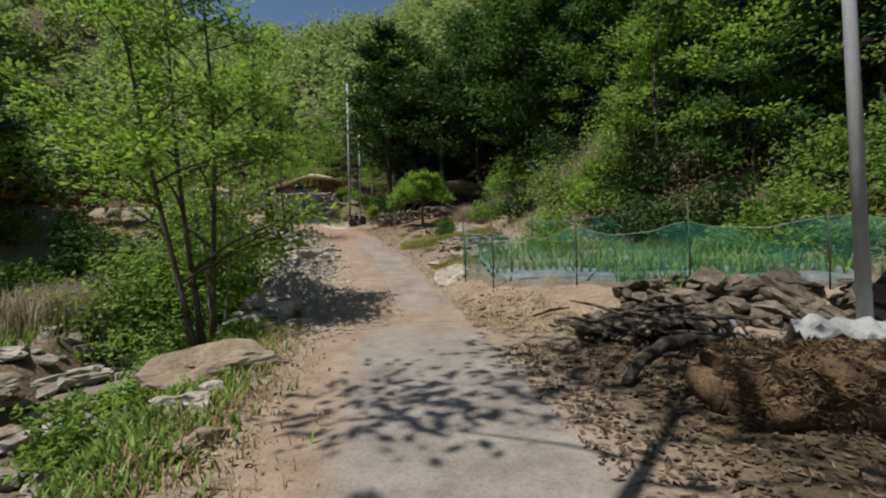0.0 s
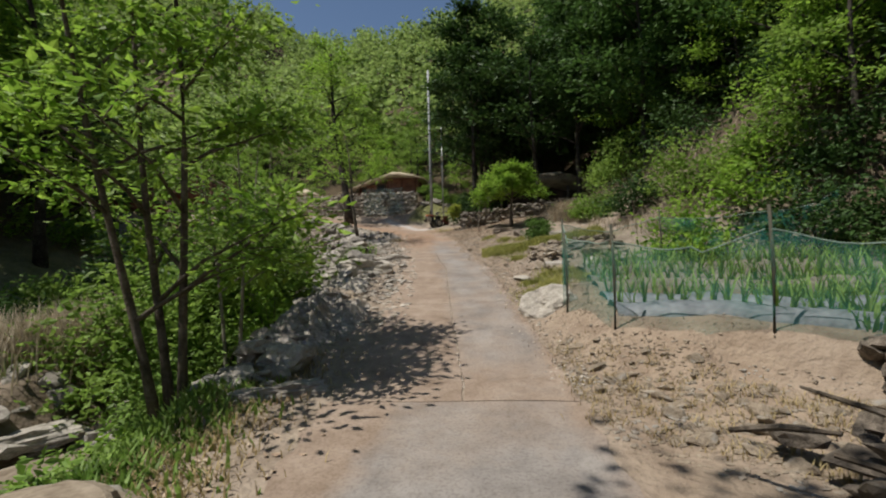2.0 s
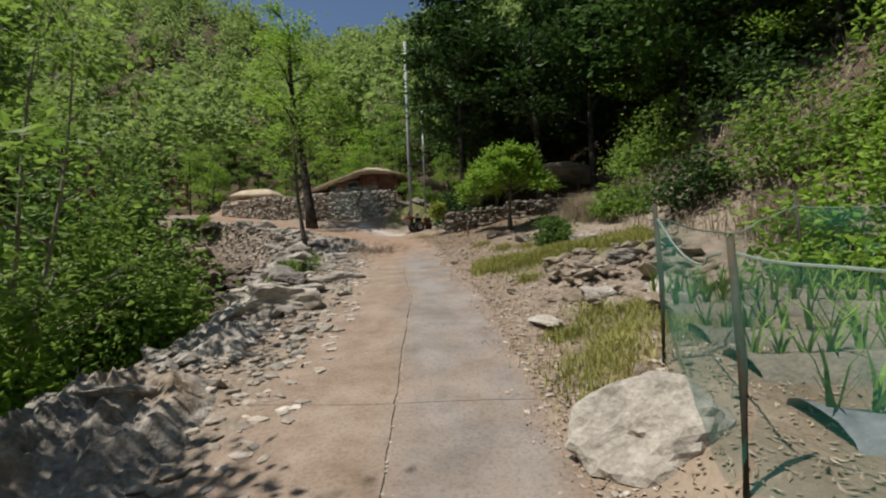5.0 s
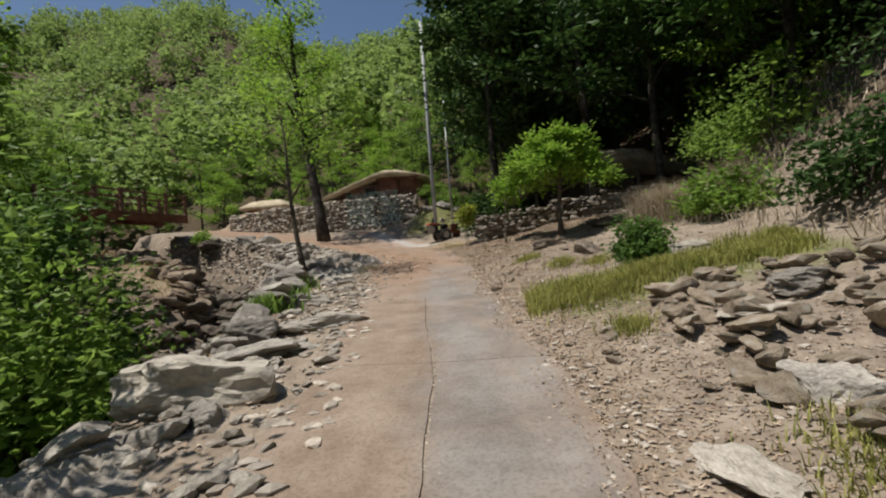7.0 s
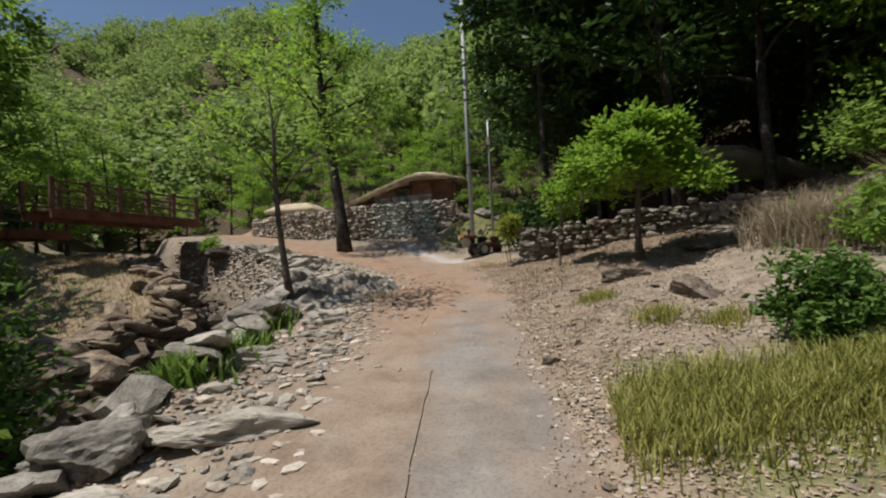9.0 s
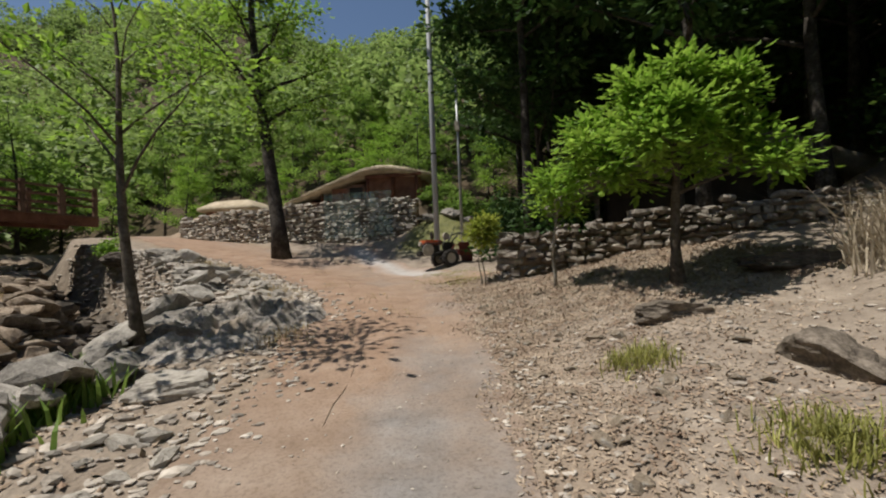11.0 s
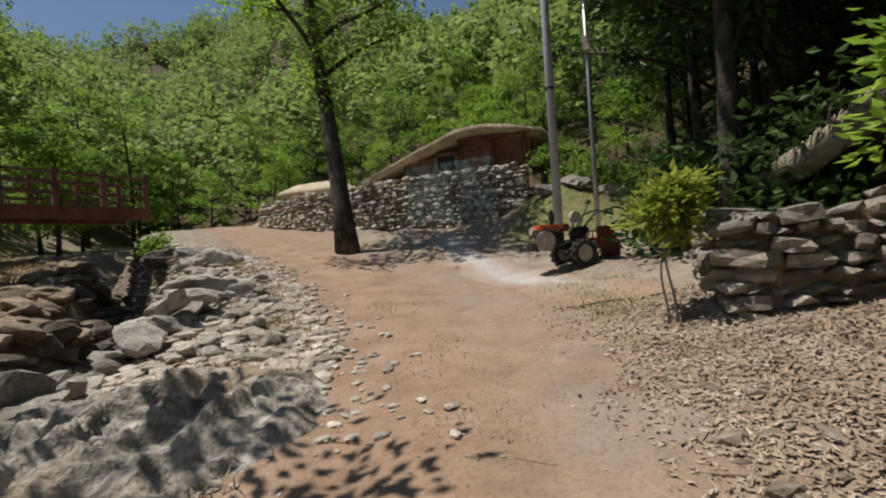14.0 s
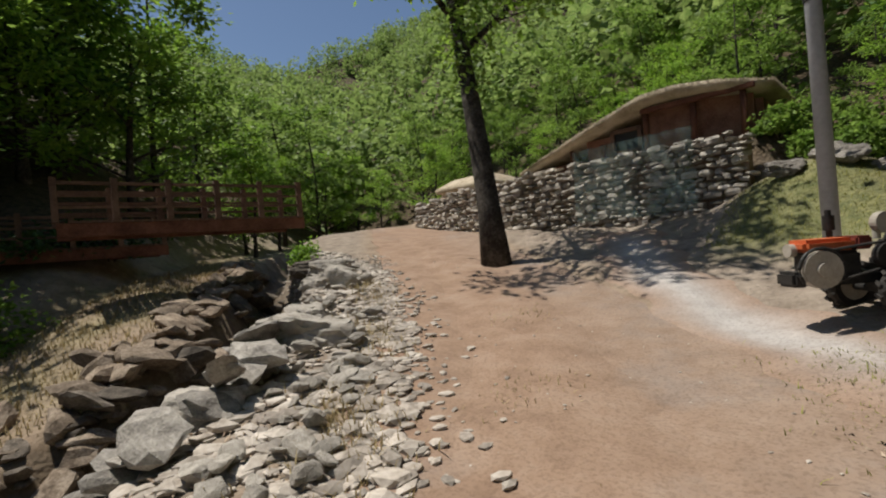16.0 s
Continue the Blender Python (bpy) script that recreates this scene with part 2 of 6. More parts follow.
def trackmat():
    """Worn concrete that runs under brown dust; the dust's cover is an attribute of the slabs."""
    m = bpy.data.materials.new("track")
    m.use_nodes = True
    n, l = m.node_tree.nodes, m.node_tree.links
    b = n["Principled BSDF"]
    b.inputs["Roughness"].default_value, b.inputs["Specular IOR Level"].default_value = 0.93, 0.2
    tc = n.new("ShaderNodeTexCoord")

    def ns(scale, detail=7, rough=0.68):
        t = n.new("ShaderNodeTexNoise")
        t.inputs["Scale"].default_value, t.inputs["Detail"].default_value, t.inputs["Roughness"].default_value = scale, detail, rough
        l.new(tc.outputs["Object"], t.inputs["Vector"])
        return t.outputs["Fac"]

    def rp(fac, *stops):
        r = n.new("ShaderNodeValToRGB")
        e = r.color_ramp.elements
        e[0].position, e[0].color = stops[0][0], (*stops[0][1], 1)
        e[1].position, e[1].color = stops[-1][0], (*stops[-1][1], 1)
        for p, c in stops[1:-1]:
            k = e.new(p)
            k.color = (*c, 1)
        l.new(fac, r.inputs["Fac"])
        return r.outputs["Color"]

    conc = rp(ns(1.6), (0.3, (0.165, 0.147, 0.134)), (0.5, (0.255, 0.23, 0.212)), (0.72, (0.345, 0.315, 0.29)))
    dust = rp(ns(2.2), (0.3, (0.20, 0.146, 0.108)), (0.5, (0.29, 0.222, 0.172)), (0.72, (0.365, 0.293, 0.237)))
    at = n.new("ShaderNodeVertexColor")
    at.layer_name = "dust"
    sp = n.new("ShaderNodeSeparateColor")
    l.new(at.outputs["Color"], sp.inputs["Color"])
    ad = n.new("ShaderNodeMath")
    ad.operation = "MULTIPLY_ADD"
    l.new(ns(0.9, 9), ad.inputs[0])
    ad.inputs[1].default_value = 1.3
    l.new(sp.outputs[0], ad.inputs[2])
    mr = n.new("ShaderNodeMapRange")
    mr.inputs["From Min"].default_value, mr.inputs["From Max"].default_value = 0.85, 1.4
    l.new(ad.outputs[0], mr.inputs["Value"])
    mx = n.new("ShaderNodeMixRGB")
    l.new(mr.outputs[0], mx.inputs["Fac"])
    red = rp(ns(2.0), (0.3, (0.22, 0.137, 0.09)), (0.5, (0.32, 0.21, 0.143)), (0.72, (0.39, 0.28, 0.208)))
    m2 = n.new("ShaderNodeMixRGB")
    l.new(sp.outputs[1], m2.inputs["Fac"])
    l.new(dust, m2.inputs["Color1"])
    l.new(red, m2.inputs["Color2"])
    l.new(conc, mx.inputs["Color1"])
    l.new(m2.outputs["Color"], mx.inputs["Color2"])
    pale = rp(ns(3.0), (0.3, (0.36, 0.335, 0.315)), (0.7, (0.54, 0.51, 0.485)))
    m3 = n.new("ShaderNodeMixRGB")
    l.new(sp.outputs[2], m3.inputs["Fac"])
    l.new(mx.outputs["Color"], m3.inputs["Color1"])
    l.new(pale, m3.inputs["Color2"])
    sp2 = rp(ns(34, 3), (0.36, (0.62, 0.6, 0.58)), (0.52, (1, 1, 1)))
    mu = n.new("ShaderNodeMixRGB")
    mu.blend_type = "MULTIPLY"
    mu.inputs["Fac"].default_value = 0.6
    l.new(m3.outputs["Color"], mu.inputs["Color1"])
    l.new(sp2, mu.inputs["Color2"])
    l.new(mu.outputs["Color"], b.inputs["Base Color"])
    bp = n.new("ShaderNodeBump")
    bp.inputs["Strength"].default_value, bp.inputs["Distance"].default_value = 0.5, 0.03
    l.new(ns(11, 10, 0.75), bp.inputs["Height"])
    l.new(bp.outputs["Normal"], b.inputs["Normal"])
    return m


M["track"] = trackmat()

# ---- mesh helpers ----


def obj(name, bm, material, parent=None, label="", smooth=False):
    me = bpy.data.meshes.new(name)
    bm.to_mesh(me)
    bm.free()
    return put(name, me, material, parent, label, smooth)


def put(name, me, material, parent=None, label="", smooth=False):
    me.materials.clear()
    me.materials.append(M[material])
    if smooth:
        me.polygons.foreach_set("use_smooth", [True] * len(me.polygons))
    ob = new(name, me)
    if parent:
        ob.parent = parent
    if label:
        ob["label"] = label
    return ob


part = obj


def from_arrays(name, verts, faces):
    me = bpy.data.meshes.new(name)
    me.from_pydata([tuple(v) for v in np.asarray(verts).tolist()], [], [tuple(q) for q in np.asarray(faces).tolist()])
    me.update()
    return me


def empty(name, x, y, z, rz=0.0):
    e = new(name)
    e.matrix_world = pose(x, y, z, 0, 0, rz)
    return e


def box(bm, c, s, m=None, bevel=0.0):
    r = bmesh.ops.create_cube(bm, size=1, matrix=(m or Matrix()) @ Matrix.Translation(c) @ Matrix.Diagonal((*s, 1)))
    if bevel:
        es = {e for v in r["verts"] for e in v.link_edges}
        bmesh.ops.bevel(bm, geom=list(es), offset=bevel, segments=2, affect="EDGES")


def cyl(bm, a, b, r1, r2, seg=12):
    a, b = Vector(a), Vector(b)
    d = b - a
    mtx = Matrix.Translation((a + b) / 2) @ d.to_track_quat("Z", "Y").to_matrix().to_4x4()
    bmesh.ops.create_cone(bm, cap_ends=True, segments=seg, radius1=r1, radius2=r2, depth=d.length, matrix=mtx)


def tube(bm, pts, radii, seg=8):
    """A bent tapered tube along pts."""
    rings = []
    for i, p in enumerate(pts):
        d = (Vector(pts[min(i + 1, len(pts) - 1)]) - Vector(pts[max(i - 1, 0)])).normalized()
        q = d.to_track_quat("Z", "Y")
        rings.append([bm.verts.new(Vector(p) + q @ Vector((math.cos(2 * math.pi * k / seg) * radii[i], math.sin(2 * math.pi * k / seg) * radii[i], 0))) for k in range(seg)])
    for a, b in zip(rings, rings[1:]):
        for k in range(seg):
            bm.faces.new((a[k], a[(k + 1) % seg], b[(k + 1) % seg], b[k]))
    bm.faces.new(rings[0][::-1])
    bm.faces.new(rings[-1])


def ss(a, b, x):
    t = np.clip((x - a) / (b - a), 0, 1)
    return t * t * (3 - 2 * t)


# ---- the lie of the land ----
def road_z(y):
    return np.interp(y, [-40, -5, 0, 5, 9.2, 11, 17, 23, 27.2, 29.2, 32, 36, 38, 60], [-1.0, -0.05, 0, 0.05, 0.15, 0.42, 1.12, 1.78, 2.33, 2.47, 2.72, 3.12, 3.3, 4.6])


def road_x(y):
    return np.interp(y, [-40, 3, 6, 9, 12, 14.75, 16.5, 18.4, 21.2, 23.2, 25, 27, 29, 31, 33, 36, 40, 60], [0.5, 0.3, 0.25, 0.15, -0.18, -0.45, -0.6, -0.98, -1.43, -1.68, -2.2, -3.0, -4.4, -6.4, -9.0, -13, -18, -30])


def road_w(y):
    return np.interp(y, [0, 23, 26, 29, 32], [1.25, 1.2, 1.6, 2.3, 2.6])


def bank_x(y):
    return np.interp(y, [-40, 0, 5, 8, 10, 15.5, 18, 21, 23, 25, 27, 29.3, 31.5, 33, 36, 40, 60], [-1.8, -1.8, -2.2, -2.6, -2.7, -3.2, -3.6, -4.2, -4.9, -5.5, -6.3, -8.7, -11.8, -15.5, -19, -23, -34])


def toe_x(y):
    return np.interp(y, [-40, 4, 12, 16, 19, 24, 28, 34, 38, 50], [8, 10, 9.0, 6.6, 5.2, 5.0, 6.0, 6.0, 3.0, 0.0])


def ground(x, y):
    x, y = np.asarray(x, float), np.asarray(y, float)
    z = road_z(y)
    # ground climbs towards the bridge
    z = z + 0.105 * np.clip(-3.5 - x, 0, 14) * ss(24, 29, y)
    v = x - (road_x(y) + road_w(y))
    # right shoulder
    z = z + np.clip(v, 0, 9) * 0.165 * ss(14, 18, y) * (1 - 0.5 * ss(28, 32, y))
    # vegetable terrace
    s = y - (10.7 - 0.75 * (x - 1.7))
    lo = np.where(x < 3, -1.5, -0.75)
    terrace = np.clip(0.68 + 0.07 * (y - 10) + 0.05 * (x - 2), 0.45, 1.35)
    wt = ss(lo, 0.1, s) * ss(1.3, 2.1, x) * (1 - ss(15, 18, y))
    z = z * (1 - wt) + np.maximum(terrace, z) * wt
    # bank under the hut's wall, and the hut's terrace
    z = z + 1.0 * np.exp(-((x + 3.0) / 1.6) ** 2 - ((y - 36.6) / 1.6) ** 2)
    wl = np.interp(x, [-18, -15.8, -12, -8, -4, -2, 3], [39.5, 38.9, 37.7, 37.2, 36.9, 37.5, 41])
    ht = ss(0.05, 0.5, y - wl) * ss(-17.5, -15.5, x)
    z = z * (1 - ht) + np.maximum(z, 5.65 + 0.06 * (y - 38)) * ht
    # gully of the stream
    u = bank_x(y) - x
    deep = np.interp(y, [-10, 9, 16, 24, 30, 40], [1.35, 1.35, 1.5, 1.7, 1.9, 1.6])
    prof = np.interp(u, [0, 0.25, 1.4, 3.3, 4.1, 7, 10], [0, 0.08, 1, 1, 0.42, 0.33, 0.25])
    z = z - deep * prof * ss(-0.1, 0.4, u)
    # hillsides
    z = z + 0.55 * np.clip(u - 10, 0, 110)
    z = z + 0.8 * np.clip(x - toe_x(y), 0, 70)
    ahead = ss(-60, 0, x + 0.6 * y - 10)
    z = z + 0.56 * np.clip(y - 50, 0, 92) * ahead
    z = z + 0.52 * np.clip(y - 105, 0, 110) * (1 - ahead)
    z = z + 0.25 * np.clip(-14 - y, 0, 60)
    # wheel ruts in the earth track
    f = (x - road_x(y)) / road_w(y)
    z = z - 0.05 * ss(22.5, 25, y) * (np.exp(-((f + 0.42) / 0.2) ** 2) + np.exp(-((f - 0.42) / 0.2) ** 2)) * ss(36, 33, y)
    # small unevenness off the track
    off = ss(0.05, 0.6, np.abs(x - road_x(y)) - road_w(y))
    z = z + off * (0.05 * np.sin(2.1 * x + 1.3 * y) * np.sin(1.7 * y - 0.8 * x) + 0.025 * np.sin(5.3 * x - 2 * y) * np.sin(4.7 * y + x))
    z = z + 0.012 * np.sin(3.1 * y + 0.7 * x) * np.sin(2.3 * x)
    return z


def gz(x, y):
    return float(ground(x, y))


def steps(parts):
    out = []
    for a, b, d in parts:
        out += list(np.arange(a, b, d))
    return np.array(out)


XS = steps([(-400, -100, 25), (-100, -40, 4), (-40, -20, 0.9), (-20, -10, 0.35), (-10, 8, 0.16), (8, 14, 0.4), (14, 40, 1.5), (40, 110, 5), (110, 401, 25)])
YS = steps([(-300, -60, 25), (-60, -12, 3), (-12, -2, 0.5), (-2, 42, 0.18), (42, 60, 0.8), (60, 120, 4), (120, 260, 10), (260, 501, 30)])


def ground_material():
    m = bpy.data.materials.new("ground_cover")
    m.use_nodes = True
    n, l = m.node_tree.nodes, m.node_tree.links
    b = n["Principled BSDF"]
    b.inputs["Roughness"].default_value = 0.95
    b.inputs["Specular IOR Level"].default_value = 0.15
    tc = n.new("ShaderNodeTexCoord")
    at = n.new("ShaderNodeVertexColor")
    at.layer_name = "cover"
    sep = n.new("ShaderNodeSeparateColor")
    l.new(at.outputs["Color"], sep.inputs["Color"])

    def noise_ramp(scale, c0, c1, p0=0.35, p1=0.65, detail=8):
        t = n.new("ShaderNodeTexNoise")
        t.inputs["Scale"].default_value = scale
        t.inputs["Detail"].default_value = detail
        t.inputs["Roughness"].default_value = 0.7
        l.new(tc.outputs["Object"], t.inputs["Vector"])
        r = n.new("ShaderNodeValToRGB")
        r.color_ramp.elements[0].position, r.color_ramp.elements[1].position = p0, p1
        r.color_ramp.elements[0].color, r.color_ramp.elements[1].color = (*c0, 1), (*c1, 1)
        l.new(t.outputs["Fac"], r.inputs["Fac"])
        return t, r.outputs["Color"]

    t1, gravel = noise_ramp(3.0, (0.195, 0.155, 0.12), (0.35, 0.29, 0.232))
    _, earth = noise_ramp(2.0, (0.21, 0.15, 0.105), (0.36, 0.28, 0.205))
    _, grass = noise_ramp(4.0, (0.07, 0.10, 0.025), (0.22, 0.22, 0.08))
    _, litter = noise_ramp(5.0, (0.035, 0.028, 0.018), (0.13, 0.095, 0.06))
    col = gravel
    for k, c in enumerate((earth, grass, litter)):
        mx = n.new("ShaderNodeMixRGB")
        l.new(sep.outputs[k], mx.inputs["Fac"])
        l.new(col, mx.inputs["Color1"])
        l.new(c, mx.inputs["Color2"])
        col = mx.outputs["Color"]
    l.new(col, b.inputs["Base Color"])
    t2 = n.new("ShaderNodeTexNoise")
    t2.inputs["Scale"].default_value = 14
    t2.inputs["Detail"].default_value = 8
    l.new(tc.outputs["Object"], t2.inputs["Vector"])
    bp = n.new("ShaderNodeBump")
    bp.inputs["Strength"].default_value, bp.inputs["Distance"].default_value = 0.9, 0.06
    l.new(t2.outputs["Fac"], bp.inputs["Height"])
    l.new(bp.outputs["Normal"], b.inputs["Normal"])
    return m


def wave(x, y, f=1.0):
    return 0.5 + 0.25 * np.sin(f * (1.3 * x + 0.7 * y)) + 0.25 * np.sin(f * (0.9 * y - 1.1 * x) + 1.0)


def build_ground():
    gx, gy = np.meshgrid(XS, YS)
    g = ground(gx, gy)
    nx, ny = len(XS), len(YS)
    verts = np.stack([gx.ravel(), gy.ravel(), g.ravel()], 1)
    i = np.arange(nx * ny).reshape(ny, nx)
    faces = np.stack([i[:-1, :-1].ravel(), i[:-1, 1:].ravel(), i[1:, 1:].ravel(), i[1:, :-1].ravel()], 1)
    me = from_arrays("ground", verts, faces)
    x, y = verts[:, 0], verts[:, 1]
    v = x - (road_x(y) + road_w(y))
    u = bank_x(y) - x
    earth = np.clip(ss(0.9, 0.2, np.abs(x - road_x(y)) - road_w(y)) * (0.5 + 0.5 * ss(22, 25, y)) * np.where((v < 0) & (y < 22), 0.35, 1.0) + ss(0, 1, v) * ss(4.5, 1.5, v) * ss(5.5, 8, y) * ss(15, 12, y) * 0.8 + ss(3.2, 4.2, u) * ss(12.5, 10.5, u) * ss(17, 20, y) * ss(38, 35, y), 0, 1)
    grass = np.clip(ss(0.3, 0.8, v) * ss(4.6, 3.8, v) * ss(17.6, 18.4, y) * ss(20.5, 19.7, y) * 0.8 + ss(0.2, 0.8, u) * ss(1.6, 0.9, u) * ss(24, 18, y) * wave(x, y) + ss(4.4, 5.5, u) * ss(16, 10, u) * (0.7 * ss(22, 18, y) + 0.45 * ss(18, 22, y) * wave(x, y, 1.7))
                    + ss(-4.5, -4, x) * ss(-0.5, -1.0, x) * ss(33, 34.5, y) * ss(37, 36, y) * 0.8, 0, 1)
    litter = np.clip(ss(11, 14, u) + 0.5 * ss(2.2, 2.6, x) * ss(0.2, 0.6, y - (10.7 - 0.75 * (x - 1.7))) * ss(15.2, 14.4, y) + ss(0, 2, x - toe_x(y)) * np.maximum(0.8, wave(x, y, 0.7)) + ss(0.1, 0.9, v) * ss(7.4, 5.8, y + 0.3 * (x - 2)) + ss(0.9, 1.5, u) * ss(4.6, 4, u) * 0.7 + ss(44, 47, y) + ss(-2.6, -1.6, x) * ss(34.8, 36, y) * 0.85 + ss(-4.6, -4.0, x) * ss(36.9, 37.3, y), 0, 1)
    ca = me.color_attributes.new("cover", "FLOAT_COLOR", "POINT")
    ca.data.foreach_set("color", np.stack([earth, grass, litter, np.ones_like(x)], 1).ravel())
    M["ground"] = ground_material()
    return tagged(put("ground", me, "ground", smooth=True), "stony earth ground with gravel, dry leaves and patches of grass", "ground", kind="structure")


build_ground()

# ---- road ----
road = tagged(empty("road", 0, 0, 0), "dusty concrete farm track running on into bare earth", "road", kind="structure")


def strip(name, y0, y1, f0, f1, lift, dust, label="", d=0.25, ragged=0.0):
    """A slab of the track between two fractions of its width, with thickness; dust(f, y) is its cover of brown dust."""
    rng = random.Random(name + str(y0) + str(f0))
    ys = list(np.arange(y0, y1, d)) + [y1]
    k = 10
    bm = bmesh.new()
    cov = []
    tops = []
    for y in ys:
        c, w = float(road_x(y)), float(road_w(y))
        a = c + f0 * w + rng.uniform(-ragged, ragged) * (1 if abs(f0) > 0.5 else 0.25)
        b = c + f1 * w + rng.uniform(-ragged, ragged) * (1 if abs(f1) > 0.5 else 0.25)
        row = []
        for i in range(k + 1):
            x = a + (b - a) * i / k
            row.append(bm.verts.new((x, y, gz(x, y) + lift)))
            cov.append((dust((x - c) / w, y, x), 0.0, float(ss(20.0, 24.5, y)) * (0.85 - 0.45 * float(ss(0.0, 0.9, (x - c) / w)))))
        tops.append(row)
    for r0, r1 in zip(tops, tops[1:]):
        for i in range(k):
            bm.faces.new((r0[i], r0[i + 1], r1[i + 1], r1[i]))
    ex = bmesh.ops.extrude_edge_only(bm, edges=[e for e in bm.edges if e.is_boundary])
    for vv in ex["geom"]:
        if isinstance(vv, bmesh.types.BMVert):
            vv.co.z -= 0.14
            cov.append((0.6, 0.0, 0.5))
    bmesh.ops.recalc_face_normals(bm, faces=bm.faces)
    ob = part(name, bm, "track", road, label)
    ca = ob.data.color_attributes.new("dust", "FLOAT_COLOR", "POINT")
    ca.data.foreach_set("color", [q for c, p, r in cov for q in (c, r, p, 1.0)])
    return ob


def apron_dust(f, y, x):
    return 0.16 + 0.75 * float(ss(-0.5, -0.85, f)) + 0.55 * float(ss(0.8, 1.05, f)) + 0.35 * float(ss(6.6, 8.3, y))


def lane_dust(f, y, x):
    left = float(np.interp(f, [-1, -0.6, -0.3, -0.05, 0.05, 0.35, 0.6, 0.85, 1.0], [1.0, 0.82, 0.9, 0.62, 0.4, 0.26, 0.4, 0.36, 0.8]))
    return left + 0.35 * float(ss(11, 8.4, y)) + 0.1 * float(ss(20, 24, y))


def earth_dust(f, y, x):
    return 0.72 + 0.25 * math.exp(-((f + 0.1) / 0.5) ** 2)


def streak():
    """A pale washed-out run of gravel curving over the track to the tiller."""
    ys = np.arange(28.9, 36.0, 0.12)
    k = 10
    verts, cov = [], []
    for y in ys:
        c = float(np.interp(y, [28.9, 29.6, 30.3, 30.8, 32.7, 34.0, 36], [-1.6, -1.9, -2.55, -3.15, -4.7, -5.5, -6.6]))
        hw = 0.62 + 0.08 * math.sin(4.3 * y) + 0.05 * math.sin(9.1 * y)
        for i in range(k + 1):
            f = 2 * i / k - 1
            x = c + f * hw * 1.35
            verts.append((x, y, gz(x, y) + (0.021 if abs(f) < 0.95 else -0.03)))
            cov += [0.85, 0.75, 0.95 * math.exp(-(f / 0.55) ** 2) * float(ss(28.9, 30.6, y)) * float(ss(36.0, 34.2, y)), 1.0]
    i = np.arange(len(verts)).reshape(-1, k + 1)
    faces = np.stack([i[:-1, :-1].ravel(), i[:-1, 1:].ravel(), i[1:, 1:].ravel(), i[1:, :-1].ravel()], 1)
    ob = put("gravel_streak", from_arrays("gravel_streak", verts, faces), "track", road, "pale washed gravel across the earth", smooth=True)
    ob.data.color_attributes.new("dust", "FLOAT_COLOR", "POINT").data.foreach_set("color", cov)


streak()
strip("apron_slab", -6, 8.3, -1.12, 0.98, 0.016, apron_dust, "grey worn concrete apron dusted with earth", ragged=0.07)
JOINTS = [8.32, 12.6, 16.9, 20.2]
for a, b in zip(JOINTS, JOINTS[1:]):
    strip("lane_slab", a + 0.005, b - 0.005, -1.0, -0.011, 0.014, lane_dust, "concrete lane brown with dust", ragged=0.05)
    strip("lane_slab", a + 0.005, b - 0.005, 0.011, 0.98, 0.016, lane_dust, "grey concrete lane", ragged=0.04)
strip("lane_slab", 20.21, 25.6, -0.3, 0.95, 0.012, lambda f, y, x: lane_dust(f, y, x) - 0.05 + 0.6 * float(ss(23.5, 25.6, y)), "grey concrete lane running out into earth", ragged=0.07)
strip("earth_track", 20.21, 25.6, -1.05, -0.302, 0.01, lambda f, y, x: 1.0, "earth wheel track", ragged=0.1)
strip("earth_track", 25.6, 38.0, -1.0, 1.0, 0.012, earth_dust, "bare earth track", ragged=0.16)

# ---- rocks ----


def rock_mesh(seed, sub=3, flat=0.65, cuts=9, rough=0.13):
    """An angular stone about 1 m across: a ball cut back to random planes and roughened."""
    rng = random.Random(seed)
    bm = bmesh.new()
    bmesh.ops.create_icosphere(bm, subdivisions=sub, radius=0.62)
    planes = []
    for _ in range(cuts):
        d = Vector((rng.gauss(0, 1), rng.gauss(0, 1), rng.gauss(0, 1))).normalized()
        planes.append((d, rng.uniform(0.26, 0.5)))
    for v in bm.verts:
        for d, h in planes:
            k = v.co.dot(d) - h
            if k > 0:
                v.co -= d * k * 0.92
        v.co += v.co.normalized() * rough * noise.fractal(v.co * 2.3 + Vector((seed, 0, 0)), 0.7, 2.1, 5)
        v.co.z *= flat
        v.co.x *= 1.15
    me = bpy.data.meshes.new("stone")
    bm.to_mesh(me)
    bm.free()
    return me


BIG = [rock_mesh(s, 4, rng_f) for s, rng_f in ((1, 0.6), (2, 0.75), (3, 0.5), (4, 0.85), (5, 0.65), (6, 0.45))]
BIG.append(rock_mesh(7, 4, 0.8, 3, 0.1))
MID = [rock_mesh(s, 2, 0.45 + 0.05 * (s % 8), 10, 0.1) for s in range(11, 19)]
SMALL = [rock_mesh(s, 1, 0.4 + 0.06 * (s % 7), 6, 0.05) for s in range(31, 41)]


